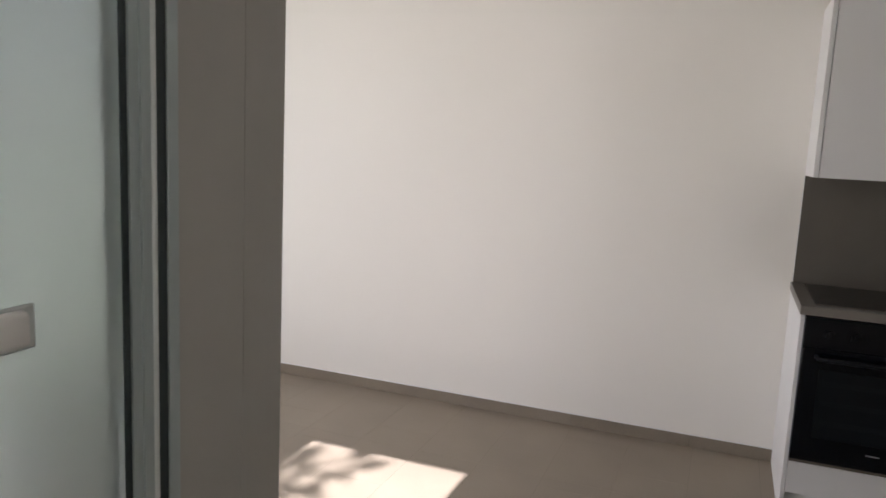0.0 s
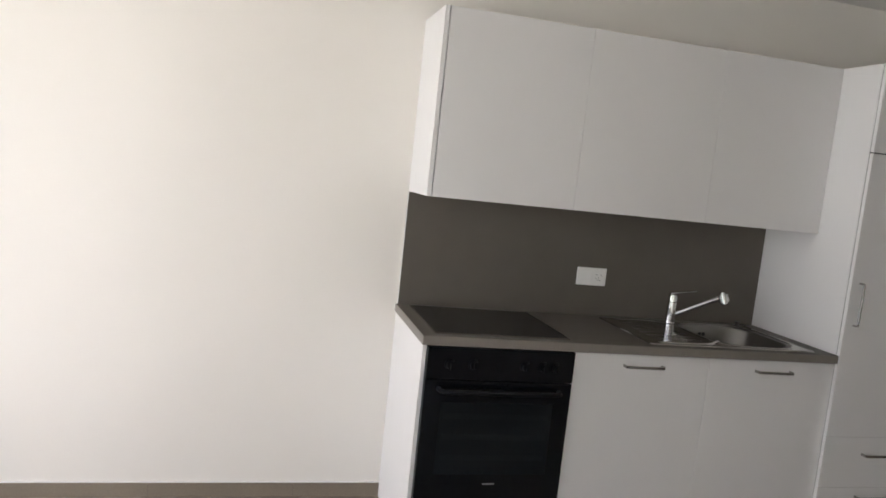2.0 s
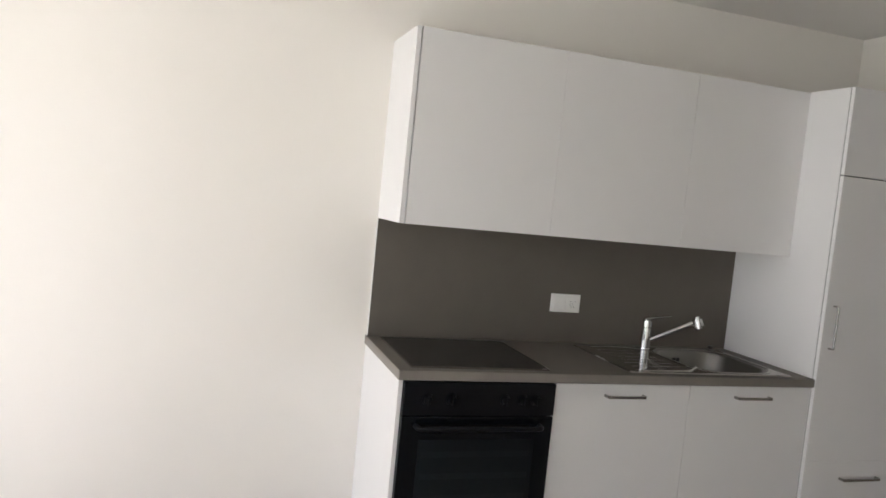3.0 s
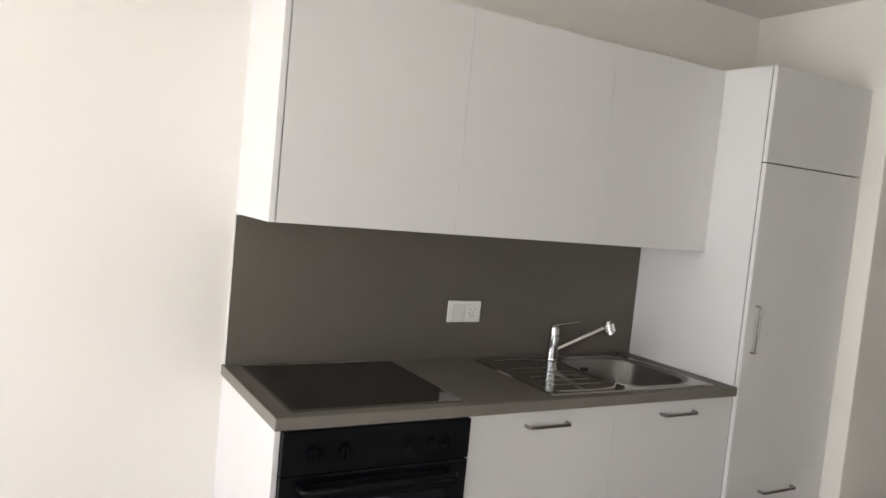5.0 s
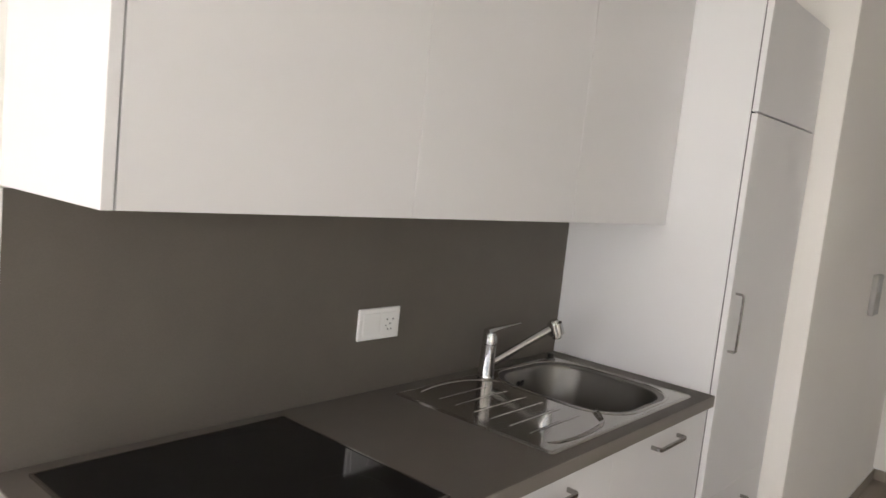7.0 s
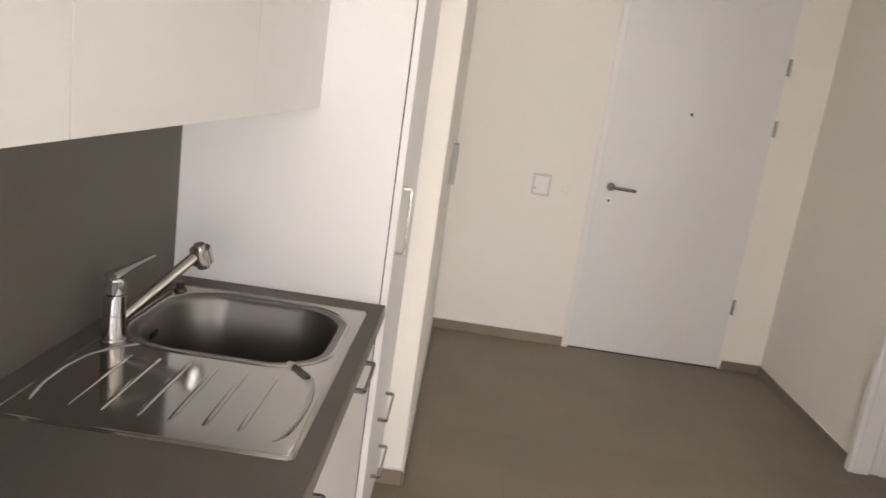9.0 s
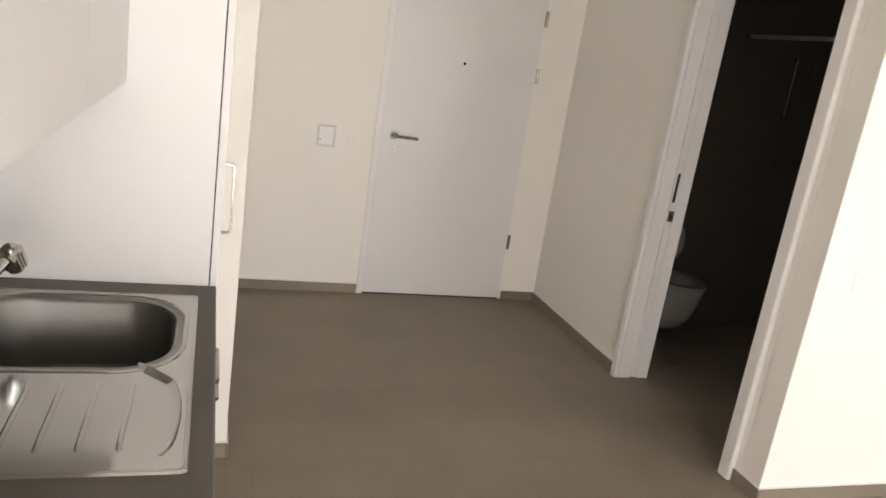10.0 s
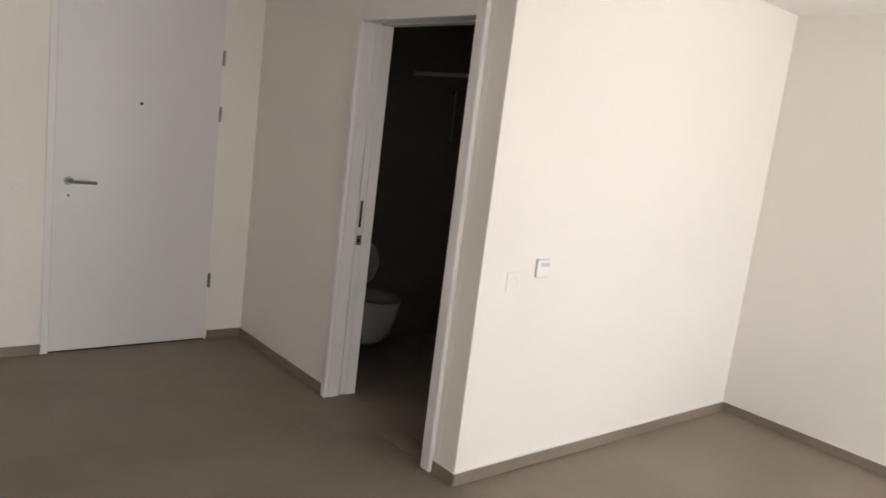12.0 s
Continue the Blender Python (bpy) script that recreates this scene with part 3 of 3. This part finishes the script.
lv = part("lever", lev, steel("lever_steel", (0.28, 0.275, 0.265), 0.22, 1), door, "satin steel lever", True)
bm = bmesh.new()
rod(bm, (XE - 0.0038, -1.615, 1.024), (XE - 0.011, -1.615, 1.024), 0.026, 0.025, 28, 0.001)
part("rose", bm, CHROME, door, "round steel rose", True)
bm = bmesh.new()
rod(bm, (XE - 0.0038, -1.612, 0.939), (XE - 0.012, -1.612, 0.939), 0.025, 0.024, 28, 0.001)
rod(bm, (XE - 0.012, -1.612, 0.942), (XE - 0.02, -1.612, 0.942), 0.013, 0.012, 16, 0.002)
lock = part("lock_rose", bm, mat("pale_brushed_steel", (0.82, 0.81, 0.79), 0.4, 0.2, 0.03, 20), door, "pale round lock rose", True)
bm = bmesh.new()
rod(bm, (XE - 0.0201, -1.612, 0.942), (XE - 0.0215, -1.612, 0.942), 0.0085, 0.008, 16)
box(bm, XE - 0.022, -1.6135, 0.930, XE - 0.0135, -1.6105, 0.942)
part("cylinder", bm, CHROME, lock, "chrome key cylinder", True)
bm = bmesh.new()
rod(bm, (XE - 0.0038, -1.996, 1.502), (XE - 0.0075, -1.996, 1.502), 0.009, 0.008, 18)
part("peephole", bm, BLACKPANEL, door, "dark peephole", True)
for hz in (1.835, 1.488, 0.405):
    bm = bmesh.new()
    rod(bm, (XE - 0.012, D0 - 0.006, hz - 0.048), (XE - 0.012, D0 - 0.006, hz + 0.048), 0.0075, 0.0075, 14, 0.001)
    box(bm, XE - 0.009, D0 - 0.009, hz - 0.046, XE - 0.0045, D0 + 0.004, hz + 0.046)
    part("hinge", bm, SATIN, door, "satin steel hinge", True)


def switch_plate(name, y0, y1, z0, z1, x, label, rocker=True):
    """A plate on an east or west wall; a switch stands proud, a socket lies nearly flush."""
    s = thing(name, (x, (y0 + y1) / 2, (z0 + z1) / 2), label, "switch" if rocker else "socket")
    part("plate", B(x - (0.009 if rocker else 0.004), y0, z0, x - 0.0003, y1, z1, bevel=0.003 if rocker else 0.0015), PLASTIC if rocker else FLUSHWHITE, s)
    if rocker:
        part("rocker", B(x - 0.0115, y0 + 0.014, z0 + 0.014, x - 0.0093, y1 - 0.014, z1 - 0.014, bevel=0.001), PLASTIC, s)
    return s


GREYPLASTIC = mat("grey_film_plastic", (0.70, 0.685, 0.655), 0.22, 0, 0.04, 30.0)
s1 = switch_plate("light_switch", -1.262, -1.152, 0.912, 1.043, XE, "light grey plastic light switch with small indicator lens")
s1.children[0].data.materials[0] = GREYPLASTIC
bm = bmesh.new()
rod(bm, (XE - 0.0114, -1.172, 0.955), (XE - 0.0135, -1.172, 0.955), 0.005, 0.004, 12)
part("indicator_lens", bm, CHROME, s1, "shiny indicator lens", True)
s2 = switch_plate("wall_socket", -1.40, -1.312, 0.925, 1.015, XE, "white flush wall socket beside the entrance door", False)
bm = bmesh.new()
ring(bm, 0, 0, 0, 0.022, 0.002, 24)
bmesh.ops.transform(bm, matrix=Matrix.Translation((XE - 0.0044, -1.356, 0.97)) @ Matrix.Rotation(radians(90), 4, "Y"), verts=bm.verts)
part("socket_ring", bm, RINGPRINT, s2)

ic = thing("intercom", (3.46, STUB_Y, 1.11), "grey plastic intercom box on the hall wall", "intercom")
part("body", B(3.40, STUB_Y - 0.025, 1.02, 3.52, STUB_Y - 0.0005, 1.21, bevel=0.004), mat("mid_grey_plastic", (0.44, 0.43, 0.40), 0.45, 0, 0.03, 20.0), ic)
part("speaker_panel", B(3.42, STUB_Y - 0.0275, 1.13, 3.50, STUB_Y - 0.0252, 1.19, bevel=0.001), PRINT, ic)


# ---- bathroom opening with pocket door ----
pd = tagged(new("door_2"), "white pocket door slid open into the wall", "door", kind="structure")
pd.matrix_basis = Matrix.Translation(((P0 + P1) / 2, YB, 0))
JZ = PH - 0.025
FYB = YB + 0.027             # face of the frame, proud of the wall
part("architrave", B(P1 - 0.03, YB + 0.0005, 0, P1 + 0.014, FYB, JZ + 0.015, bevel=0.006), TRIMWHITE, pd)
part("architrave", B(P0 - 0.03, YB + 0.0005, 0, P0 + 0.036, FYB, H - 0.001, bevel=0.006), TRIMWHITE, pd)
part("header_panel", B(P0 + 0.0365, YB + 0.0005, JZ, P1 - 0.0305, FYB - 0.001, H - 0.001, bevel=0.003), TRIMWHITE, pd)
part("jamb_lining", B(P1 - 0.03, YB - 0.07, 0, P1 - 0.0005, YB, JZ), TRIMWHITE, pd)
part("jamb_lining", B(P1 - 0.03, YB - T, 0, P1 - 0.0005, YB - 0.118, JZ), TRIMWHITE, pd)
part("jamb_lining", B(P0 + 0.0005, YB - T, 0, P0 + 0.036, YB, JZ), TRIMWHITE, pd)
part("head_lining", boxes((P0 + 0.0005, YB - 0.07, JZ + 0.0005, P1 - 0.0005, YB, PH - 0.0005), (P0 + 0.0005, YB - T, JZ + 0.0005, P1 - 0.0005, YB - 0.118, PH - 0.0005)), TRIMWHITE, pd)
part("pocket_slot", B(P1 - 0.012, YB - 0.1175, 0, P1 - 0.0005, YB - 0.0705, JZ), DARKGAP, pd)
lf = part("leaf", B(P1 - 0.033, YB - 0.115, 0.006, P1 - 0.0125, YB - 0.075, JZ - 0.003, bevel=0.0025), DOORWHITE, pd, "edge of the white sliding leaf")
part("finger_pull", B(P1 - 0.0345, YB - 0.1, 0.985, P1 - 0.0332, YB - 0.084, 1.135, bevel=0.0005), DARKGAP, lf, "dark recessed finger pull")
part("latch_plate", B(P1 - 0.0355, YB - 0.111, 0.885, P1 - 0.0332, YB - 0.079, 0.94, bevel=0.001), SATIN, lf, "steel latch plate")
bm = bmesh.new()
rod(bm, (P1 - 0.0353, YB - 0.095, 0.912), (P1 - 0.0375, YB - 0.095, 0.912), 0.009, 0.009, 14)
part("latch_hook", bm, DARKGAP, lf)

# wall-hung toilet
wc = thing("toilet", (3.95, -3.35, 0.1), "white wall-hung ceramic toilet with the lid raised", "toilet")


def oval(xb, xf, w, z, cy=-3.35, n=32, e=0.75):
    """A D-shaped loop from the wall at xb to the tip at xf."""
    pts = []
    for k in range(n):
        a = 2 * math.pi * k / n
        u = math.cos(a)
        x = (xb + xf) / 2 - u * (xb - xf) / 2
        y = cy + math.copysign(abs(math.sin(a)) ** e, math.sin(a)) * w / 2 * (1.0 if u < 0 else 0.97)
        pts.append((x, y, z))
    return pts


bm = bmesh.new()
loft(bm, [oval(3.945, 3.62, 0.20, 0.095), oval(3.948, 3.57, 0.25, 0.125), oval(3.948, 3.51, 0.31, 0.20), oval(3.949, 3.47, 0.345, 0.31), oval(3.949, 3.452, 0.355, 0.385), oval(3.949, 3.45, 0.355, 0.402), oval(3.90, 3.50, 0.27, 0.402), oval(3.88, 3.53, 0.22, 0.36), oval(3.82, 3.6, 0.13, 0.24)])
part("bowl", bm, DIMCERAMIC, wc, "", True)
bm = bmesh.new()
loops = [oval(3.905, 3.444, 0.362, 0.405), oval(3.905, 3.442, 0.364, 0.420), oval(3.86, 3.5, 0.24, 0.420), oval(3.86, 3.5, 0.24, 0.405)]
rg = loft(bm, loops, close=False)
for k in range(32):
    bm.faces.new((rg[-1][k], rg[-1][(k + 1) % 32], rg[0][(k + 1) % 32], rg[0][k]))
part("seat", bm, DIMCERAMIC, wc, "white seat", True)
bm = bmesh.new()
loft(bm, [oval(3.925, 3.56, 0.35, 0.4225, e=1.0), oval(3.925, 3.557, 0.354, 0.430, e=1.0), oval(3.92, 3.564, 0.342, 0.438, e=1.0), oval(3.9, 3.59, 0.28, 0.441, e=1.0)])
hinge = Matrix.Translation((3.90, 0, 0.43))
bmesh.ops.transform(bm, matrix=hinge @ Matrix.Rotation(radians(84), 4, "Y") @ hinge.inverted(), verts=bm.verts)
part("lid", bm, DIMCERAMIC, wc, "raised white lid", True)
fp = thing("flush_plate", (3.949, -3.35, 1.0), "white flush plate above the toilet", "flush plate")
part("plate", B(3.938, -3.47, 0.98, 3.9495, -3.23, 1.14, bevel=0.003), PLASTIC, fp)
part("button", B(3.934, -3.455, 1.0, 3.9378, -3.36, 1.12, bevel=0.0015), PLASTIC, fp)
part("button", B(3.934, -3.35, 1.0, 3.9378, -3.245, 1.12, bevel=0.0015), PLASTIC, fp)

# shower rail
sr = thing("shower_rail", (3.94, -4.1, 1.45), "thin shower rail on the dark tiled wall", "shower rail")
sb = thing("shower_screen_bar", (3.9495, -3.70, 1.92), "dim grey bracing bar of the shower screen", "shower bar")
part("bar", B(2.95, -3.712, 1.908, 3.9385, -3.69, 1.932, bevel=0.004), POST, sb)
part("wall_flange", B(3.939, -3.726, 1.895, 3.9495, -3.676, 1.945, bevel=0.002), SATIN, sb, "steel wall flange")
bm = bmesh.new()
tube(bm, [(3.92, -4.07, 1.46), (3.92, -4.07, 1.84)], 0.0045, 12)
for z in (1.47, 1.83):
    rod(bm, (3.9495, -4.07, z), (3.915, -4.07, z), 0.007, 0.006, 14)
part("riser", bm, SATIN, sr, "thin steel riser", True)
bm = bmesh.new()
tube(bm, [(3.9495, -4.2, 1.75), (3.91, -4.2, 1.75), (3.89, -4.195, 1.77), (3.88, -4.18, 1.80)], 0.008, 12)
rod(bm, (3.88, -4.18, 1.80), (3.872, -4.172, 1.815), 0.02, 0.026, 20, 0.003)
part("spray_head", bm, CHROME, sr, "small chrome spray head", True)


# ---- fittings on the bathroom side wall ----
th = thing("thermostat", (XC, -3.107, 1.0), "small white plastic room thermostat on the wall", "thermostat")
part("body", B(XC - 0.018, -3.15, 0.962, XC - 0.0003, -3.065, 1.05, bevel=0.008, seg=3), PLASTIC, th)
part("display", B(XC - 0.0195, -3.14, 1.016, XC - 0.0182, -3.082, 1.034, bevel=0.0005), mat("pale_display", (0.58, 0.58, 0.61), 0.3, 0, 0.02, 20), th, "pale bluish display")
ws = switch_plate("wall_socket", -2.982, -2.892, 0.902, 0.992, XC, "white flush wall socket beside the thermostat", False)
bm = bmesh.new()
ring(bm, 0, 0, 0, 0.021, 0.002, 24)
bmesh.ops.transform(bm, matrix=Matrix.Translation((XC - 0.0044, -2.936, 0.945)) @ Matrix.Rotation(radians(90), 4, "Y"), verts=bm.verts)
part("socket_ring", bm, RINGPRINT, ws)


# ---- loggia glazing ----
post = setting("corner_post", B(XL - 0.08, YL - 0.327, 0, XL - 0.006, YL - 0.0005, H), POST, "grey clad corner post of the loggia", "post")
part("cladding_panel", B(XL - 0.0058, YL - 0.327, 0, XL, YL - 0.1375, H, bevel=0.001), POST, post)
part("cladding_panel", B(XL - 0.0058, YL - 0.1368, 0, XL, YL, H, bevel=0.001), POST, post)
gw = tagged(new("window_1"), "glazed loggia door of satin glass with white handle", "window", kind="structure")
gw.matrix_basis = Matrix.Translation((XL, -3.9, 0))
PY = YL - 0.327
part("fixed_frame", B(XL - 0.075, PY - 0.0265, 0, XL + 0.004, PY - 0.0005, H, bevel=0.0015), ALU, gw, "grey aluminium frame")
part("gasket", B(XL - 0.07, PY - 0.0500, 0, XL + 0.001, PY - 0.027, H, bevel=0.002), SEAL, gw, "black rubber gasket")
part("sash_stile", boxes((XL - 0.07, PY - 0.104, 0.0, XL - 0.004, PY - 0.0835, H), (XL - 0.07, PY - 0.0835, 0.0, XL + 0.001, PY - 0.063, H)), ALU, gw, "grey aluminium sash stile")
# Metal paler than the stile puts the edge's caught light into the colour.
bm = bmesh.new()
rod(bm, (XL - 0.001, PY - 0.0565, 0.0), (XL - 0.001, PY - 0.0565, H), 0.0058, 0.0058, 16)
part("edge_bead", bm, BRIGHTALU, gw, "rounded sash edge in paler metal for its highlight", True)
part("gasket", B(XL - 0.06, PY - 0.119, 0, XL - 0.008, PY - 0.1045, H, bevel=0.001), SEAL, gw, "black rubber gasket")
part("pane", B(XL - 0.034, -3.44, 0.0, XL - 0.010, PY - 0.1195, H), FROST, gw, "satin glass pane")
hd = part("handle_plate", B(XL - 0.0098, -3.112, 1.147, XL - 0.007, -3.016, 1.211, bevel=0.003), BRIGHTALU, gw, "pale grey handle plate")
part("handle", B(XL - 0.0065, -3.135, 1.155, XL + 0.016, -3.038, 1.208, bevel=0.010, seg=4), PLASTIC, hd, "white handle block", True)
part("sash_stile", B(XL - 0.07, -3.52, 0.0, XL - 0.004, -3.4405, H, bevel=0.006), ALU, gw, "grey aluminium sash stile")
cl = part("pane", B(XL - 0.04, -4.96, 0.0, XL - 0.03, -3.5205, H), CLEAR, gw, "clear glass pane")
cl.visible_shadow = False
part("fixed_frame", B(XL - 0.075, YS, 0, XL - 0.006, -4.9605, H), ALU, gw, "grey aluminium frame")
part("fixed_frame", B(LX0, YL - 0.1, 0, LX0 + 0.05, YL - 0.03, 2.12), ALU, gw, "grey aluminium frame")


bw = tagged(new("window_2"), "large clear window in grey aluminium frame", "window", kind="structure")
bw.matrix_basis = Matrix.Translation((XW, (WY0 + WY1) / 2, WZ0))
for a in ((WY0, WZ0, WY0 + 0.06, WZ1), (WY1 - 0.06, WZ0, WY1, WZ1), (WY0 + 0.0605, WZ0, WY1 - 0.0605, WZ0 + 0.06), (WY0 + 0.0605, WZ1 - 0.06, WY1 - 0.0605, WZ1), (-0.89, WZ0 + 0.0605, -0.83, WZ1 - 0.0605)):
    part("window_frame", B(XW - 0.14, a[0], a[1], XW - 0.08, a[2], a[3]), ALU, bw)
for a, b in ((WY0 + 0.061, -0.891), (-0.829, WY1 - 0.061)):
    part("pane", B(XW - 0.115, a, WZ0 + 0.061, XW - 0.105, b, WZ1 - 0.061), CLEAR, bw).visible_shadow = False


# ---- tree beyond the loggia ----
tree = thing("tree", (-3.4, -7.4, -0.5), "slender garden tree with small green leaves", "tree")
bm = bmesh.new()
tube(bm, [(-3.4, -7.4, -0.5), (-3.38, -7.35, 1.2), (-3.3, -7.2, 3.2), (-3.1, -6.9, 5.0), (-2.8, -6.5, 6.4)], 0.09, 10)
for q in ((-2.2, -6.3, 6.1), (-3.2, -6.0, 6.6), (-2.6, -6.9, 7.0), (-2.0, -6.05, 6.2)):
    tube(bm, [(-3.1, -6.9, 5.0), ((q[0] - 3.1) / 2, (q[1] - 6.9) / 2, (q[2] + 5.1) / 2), q], 0.03, 6)
part("trunk", bm, BARK, tree, "", True)
rng = random.Random(7)
verts, faces = [], []
for c, rad, count in (((-2.3, -6.3, 6.2), 0.3, 60), ((-3.2, -6.1, 6.5), 0.7, 300), ((-2.9, -6.9, 6.9), 0.6, 200), ((-2.02, -6.06, 6.2), 0.14, 8), ((-1.84, -6.1, 6.2), 0.13, 7), ((-1.74, -5.86, 6.2), 0.07, 5), ((-2.35, -6.0, 5.9), 0.22, 40)):
    for _ in range(count):
        p = Vector(c) + Vector((rng.gauss(0, 1), rng.gauss(0, 1), rng.gauss(0, 0.8))) * rad * 0.55
        rot = Euler((rng.uniform(-0.8, 0.8), rng.uniform(-0.8, 0.8), rng.uniform(0, 6.3))).to_matrix()
        l, w = rng.uniform(0.07, 0.13), rng.uniform(0.03, 0.05)
        k = len(verts)
        for v in ((-l, 0, 0), (0, -w, 0.008), (l, 0, -0.01), (0, w, 0.008)):
            verts.append(p + rot @ Vector(v))
        faces.append((k, k + 1, k + 2, k + 3))
lm = bpy.data.meshes.new("crown")
lm.from_pydata(verts, [], faces)
lm.materials.append(LEAF)
crown = new("crown", lm)
lm.transform(Matrix.Translation((3.4, 7.4, 0.5)))
crown.parent = tree


# ---- floor, laid with tiles ----
fl = setting("floor", boxes((XW - 0.2, YL - 0.12, -0.2, XE + 0.2, 0.2, -0.0008), (XL - 0.1, YS - 0.2, -0.2, XE + 0.2, YL - 0.1205, -0.0008)), GROUT, "taupe porcelain tile floor with narrow joints", "floor")
TW, TL, OX, OY = 0.3025, 0.602, -1.265, -0.47
tile_mesh = {}


def tile_data(w, d, h, ch=0.0003):
    key = (round(w, 4), round(d, 4), round(h, 4))
    if key not in tile_mesh:
        bm = bmesh.new()
        lo = [(0, 0, -h), (w, 0, -h), (w, d, -h), (0, d, -h)]
        mi = [(0, 0, -ch), (w, 0, -ch), (w, d, -ch), (0, d, -ch)]
        hi = [(ch, ch, 0), (w - ch, ch, 0), (w - ch, d - ch, 0), (ch, d - ch, 0)]
        rings = [[bm.verts.new(p) for p in q] for q in (lo, mi, hi)]
        for a, b in zip(rings, rings[1:]):
            for k in range(4):
                bm.faces.new((a[k], a[(k + 1) % 4], b[(k + 1) % 4], b[k]))
        bm.faces.new(rings[-1])
        bmesh.ops.recalc_face_normals(bm, faces=bm.faces)
        me = bpy.data.meshes.new("tile")
        bm.to_mesh(me)
        bm.free()
        me.materials.append(TILE)
        tile_mesh[key] = me
    return tile_mesh[key]


def lay(x0, y0, x1, y1):
    """Tiles over a rectangle of the plan, cut at its edges."""
    j = 0.0005
    i0, i1 = math.floor((x0 - OX) / TW), math.ceil((x1 - OX) / TW)
    for i in range(i0, i1):
        oy = OY + (TL / 2 if i % 2 else 0)
        k0, k1 = math.floor((y0 - oy) / TL), math.ceil((y1 - oy) / TL)
        for k in range(k0, k1):
            a0, a1 = max(x0, OX + i * TW) + j, min(x1, OX + (i + 1) * TW) - j
            b0, b1 = max(y0, oy + k * TL) + j, min(y1, oy + (k + 1) * TL) - j
            if a1 - a0 > 0.01 and b1 - b0 > 0.01:
                t = new("tile", tile_data(a1 - a0, b1 - b0, 0.0006))
                t.location = (a0, b0, random.uniform(-0.00005, 0.00005))
                t.parent = fl


lay(XW, YL, XE, STUB_Y)
lay(XW, STUB_Y, STUB_X, 0)
lay(XL, YB, XE, YL)
lay(XL, YS, XC, YB)
lay(XC + 0.12, YS + 0.02, 3.95, YB)


def baseboard(a, b, normal, off=0.0):
    """A plinth of cut tiles along the foot of a wall from a to b."""
    a, b, nrm = Vector((*a, 0)), Vector((*b, 0)), Vector((*normal, 0))
    d = (b - a).normalized()
    length = (b - a).length
    bm = bmesh.new()
    p, q = a, b + nrm * 0.008
    box(bm, min(p.x, q.x), min(p.y, q.y), 0.0005, max(p.x, q.x), max(p.y, q.y), 0.054)
    bb = setting("baseboard", bm, GROUT, "taupe tile baseboard", "baseboard")
    p, q = a + nrm * 0.0003, b + nrm * 0.0085
    part("sealant_bead", B(min(p.x, q.x), min(p.y, q.y), 0.0605, max(p.x, q.x), max(p.y, q.y), 0.0645, bevel=0.001), TRIMWHITE, bb, "thin white sealant bead")
    s = -off
    while s < length:
        s0, s1 = max(0, s) + 0.001, min(length, s + 0.6) - 0.001
        if s1 - s0 > 0.01:
            bm = bmesh.new()
            p, q = a + d * s0 + nrm * 0.0005, a + d * s1 + nrm * 0.0105
            box(bm, min(p.x, q.x), min(p.y, q.y), 0.0008, max(p.x, q.x), max(p.y, q.y), 0.06)
            part("tile", bm, TILE, bb)
        s += 0.6


baseboard((XW, 0), (0.0, 0), (0, -1), 0.08)
baseboard((STUB_X, FY + 0.0), (STUB_X, STUB_Y), (-1, 0))
baseboard((STUB_X - 0.0105, STUB_Y), (XE, STUB_Y), (0, -1))
baseboard((XE, STUB_Y - 0.0105), (XE, D1 + 0.001), (-1, 0))
baseboard((XE, D0 - 0.016), (XE, YB + 0.0105), (-1, 0))
baseboard((XE, YB), (P1 + 0.0145, YB), (0, 1), 0.2)
baseboard((P0 - 0.031, YB), (XC - 0.0105, YB), (0, 1))
baseboard((XC, YB), (XC, YS + 0.0105), (-1, 0), 0.494)
baseboard((XC, YS), (XL, YS), (0, 1), 0.3)
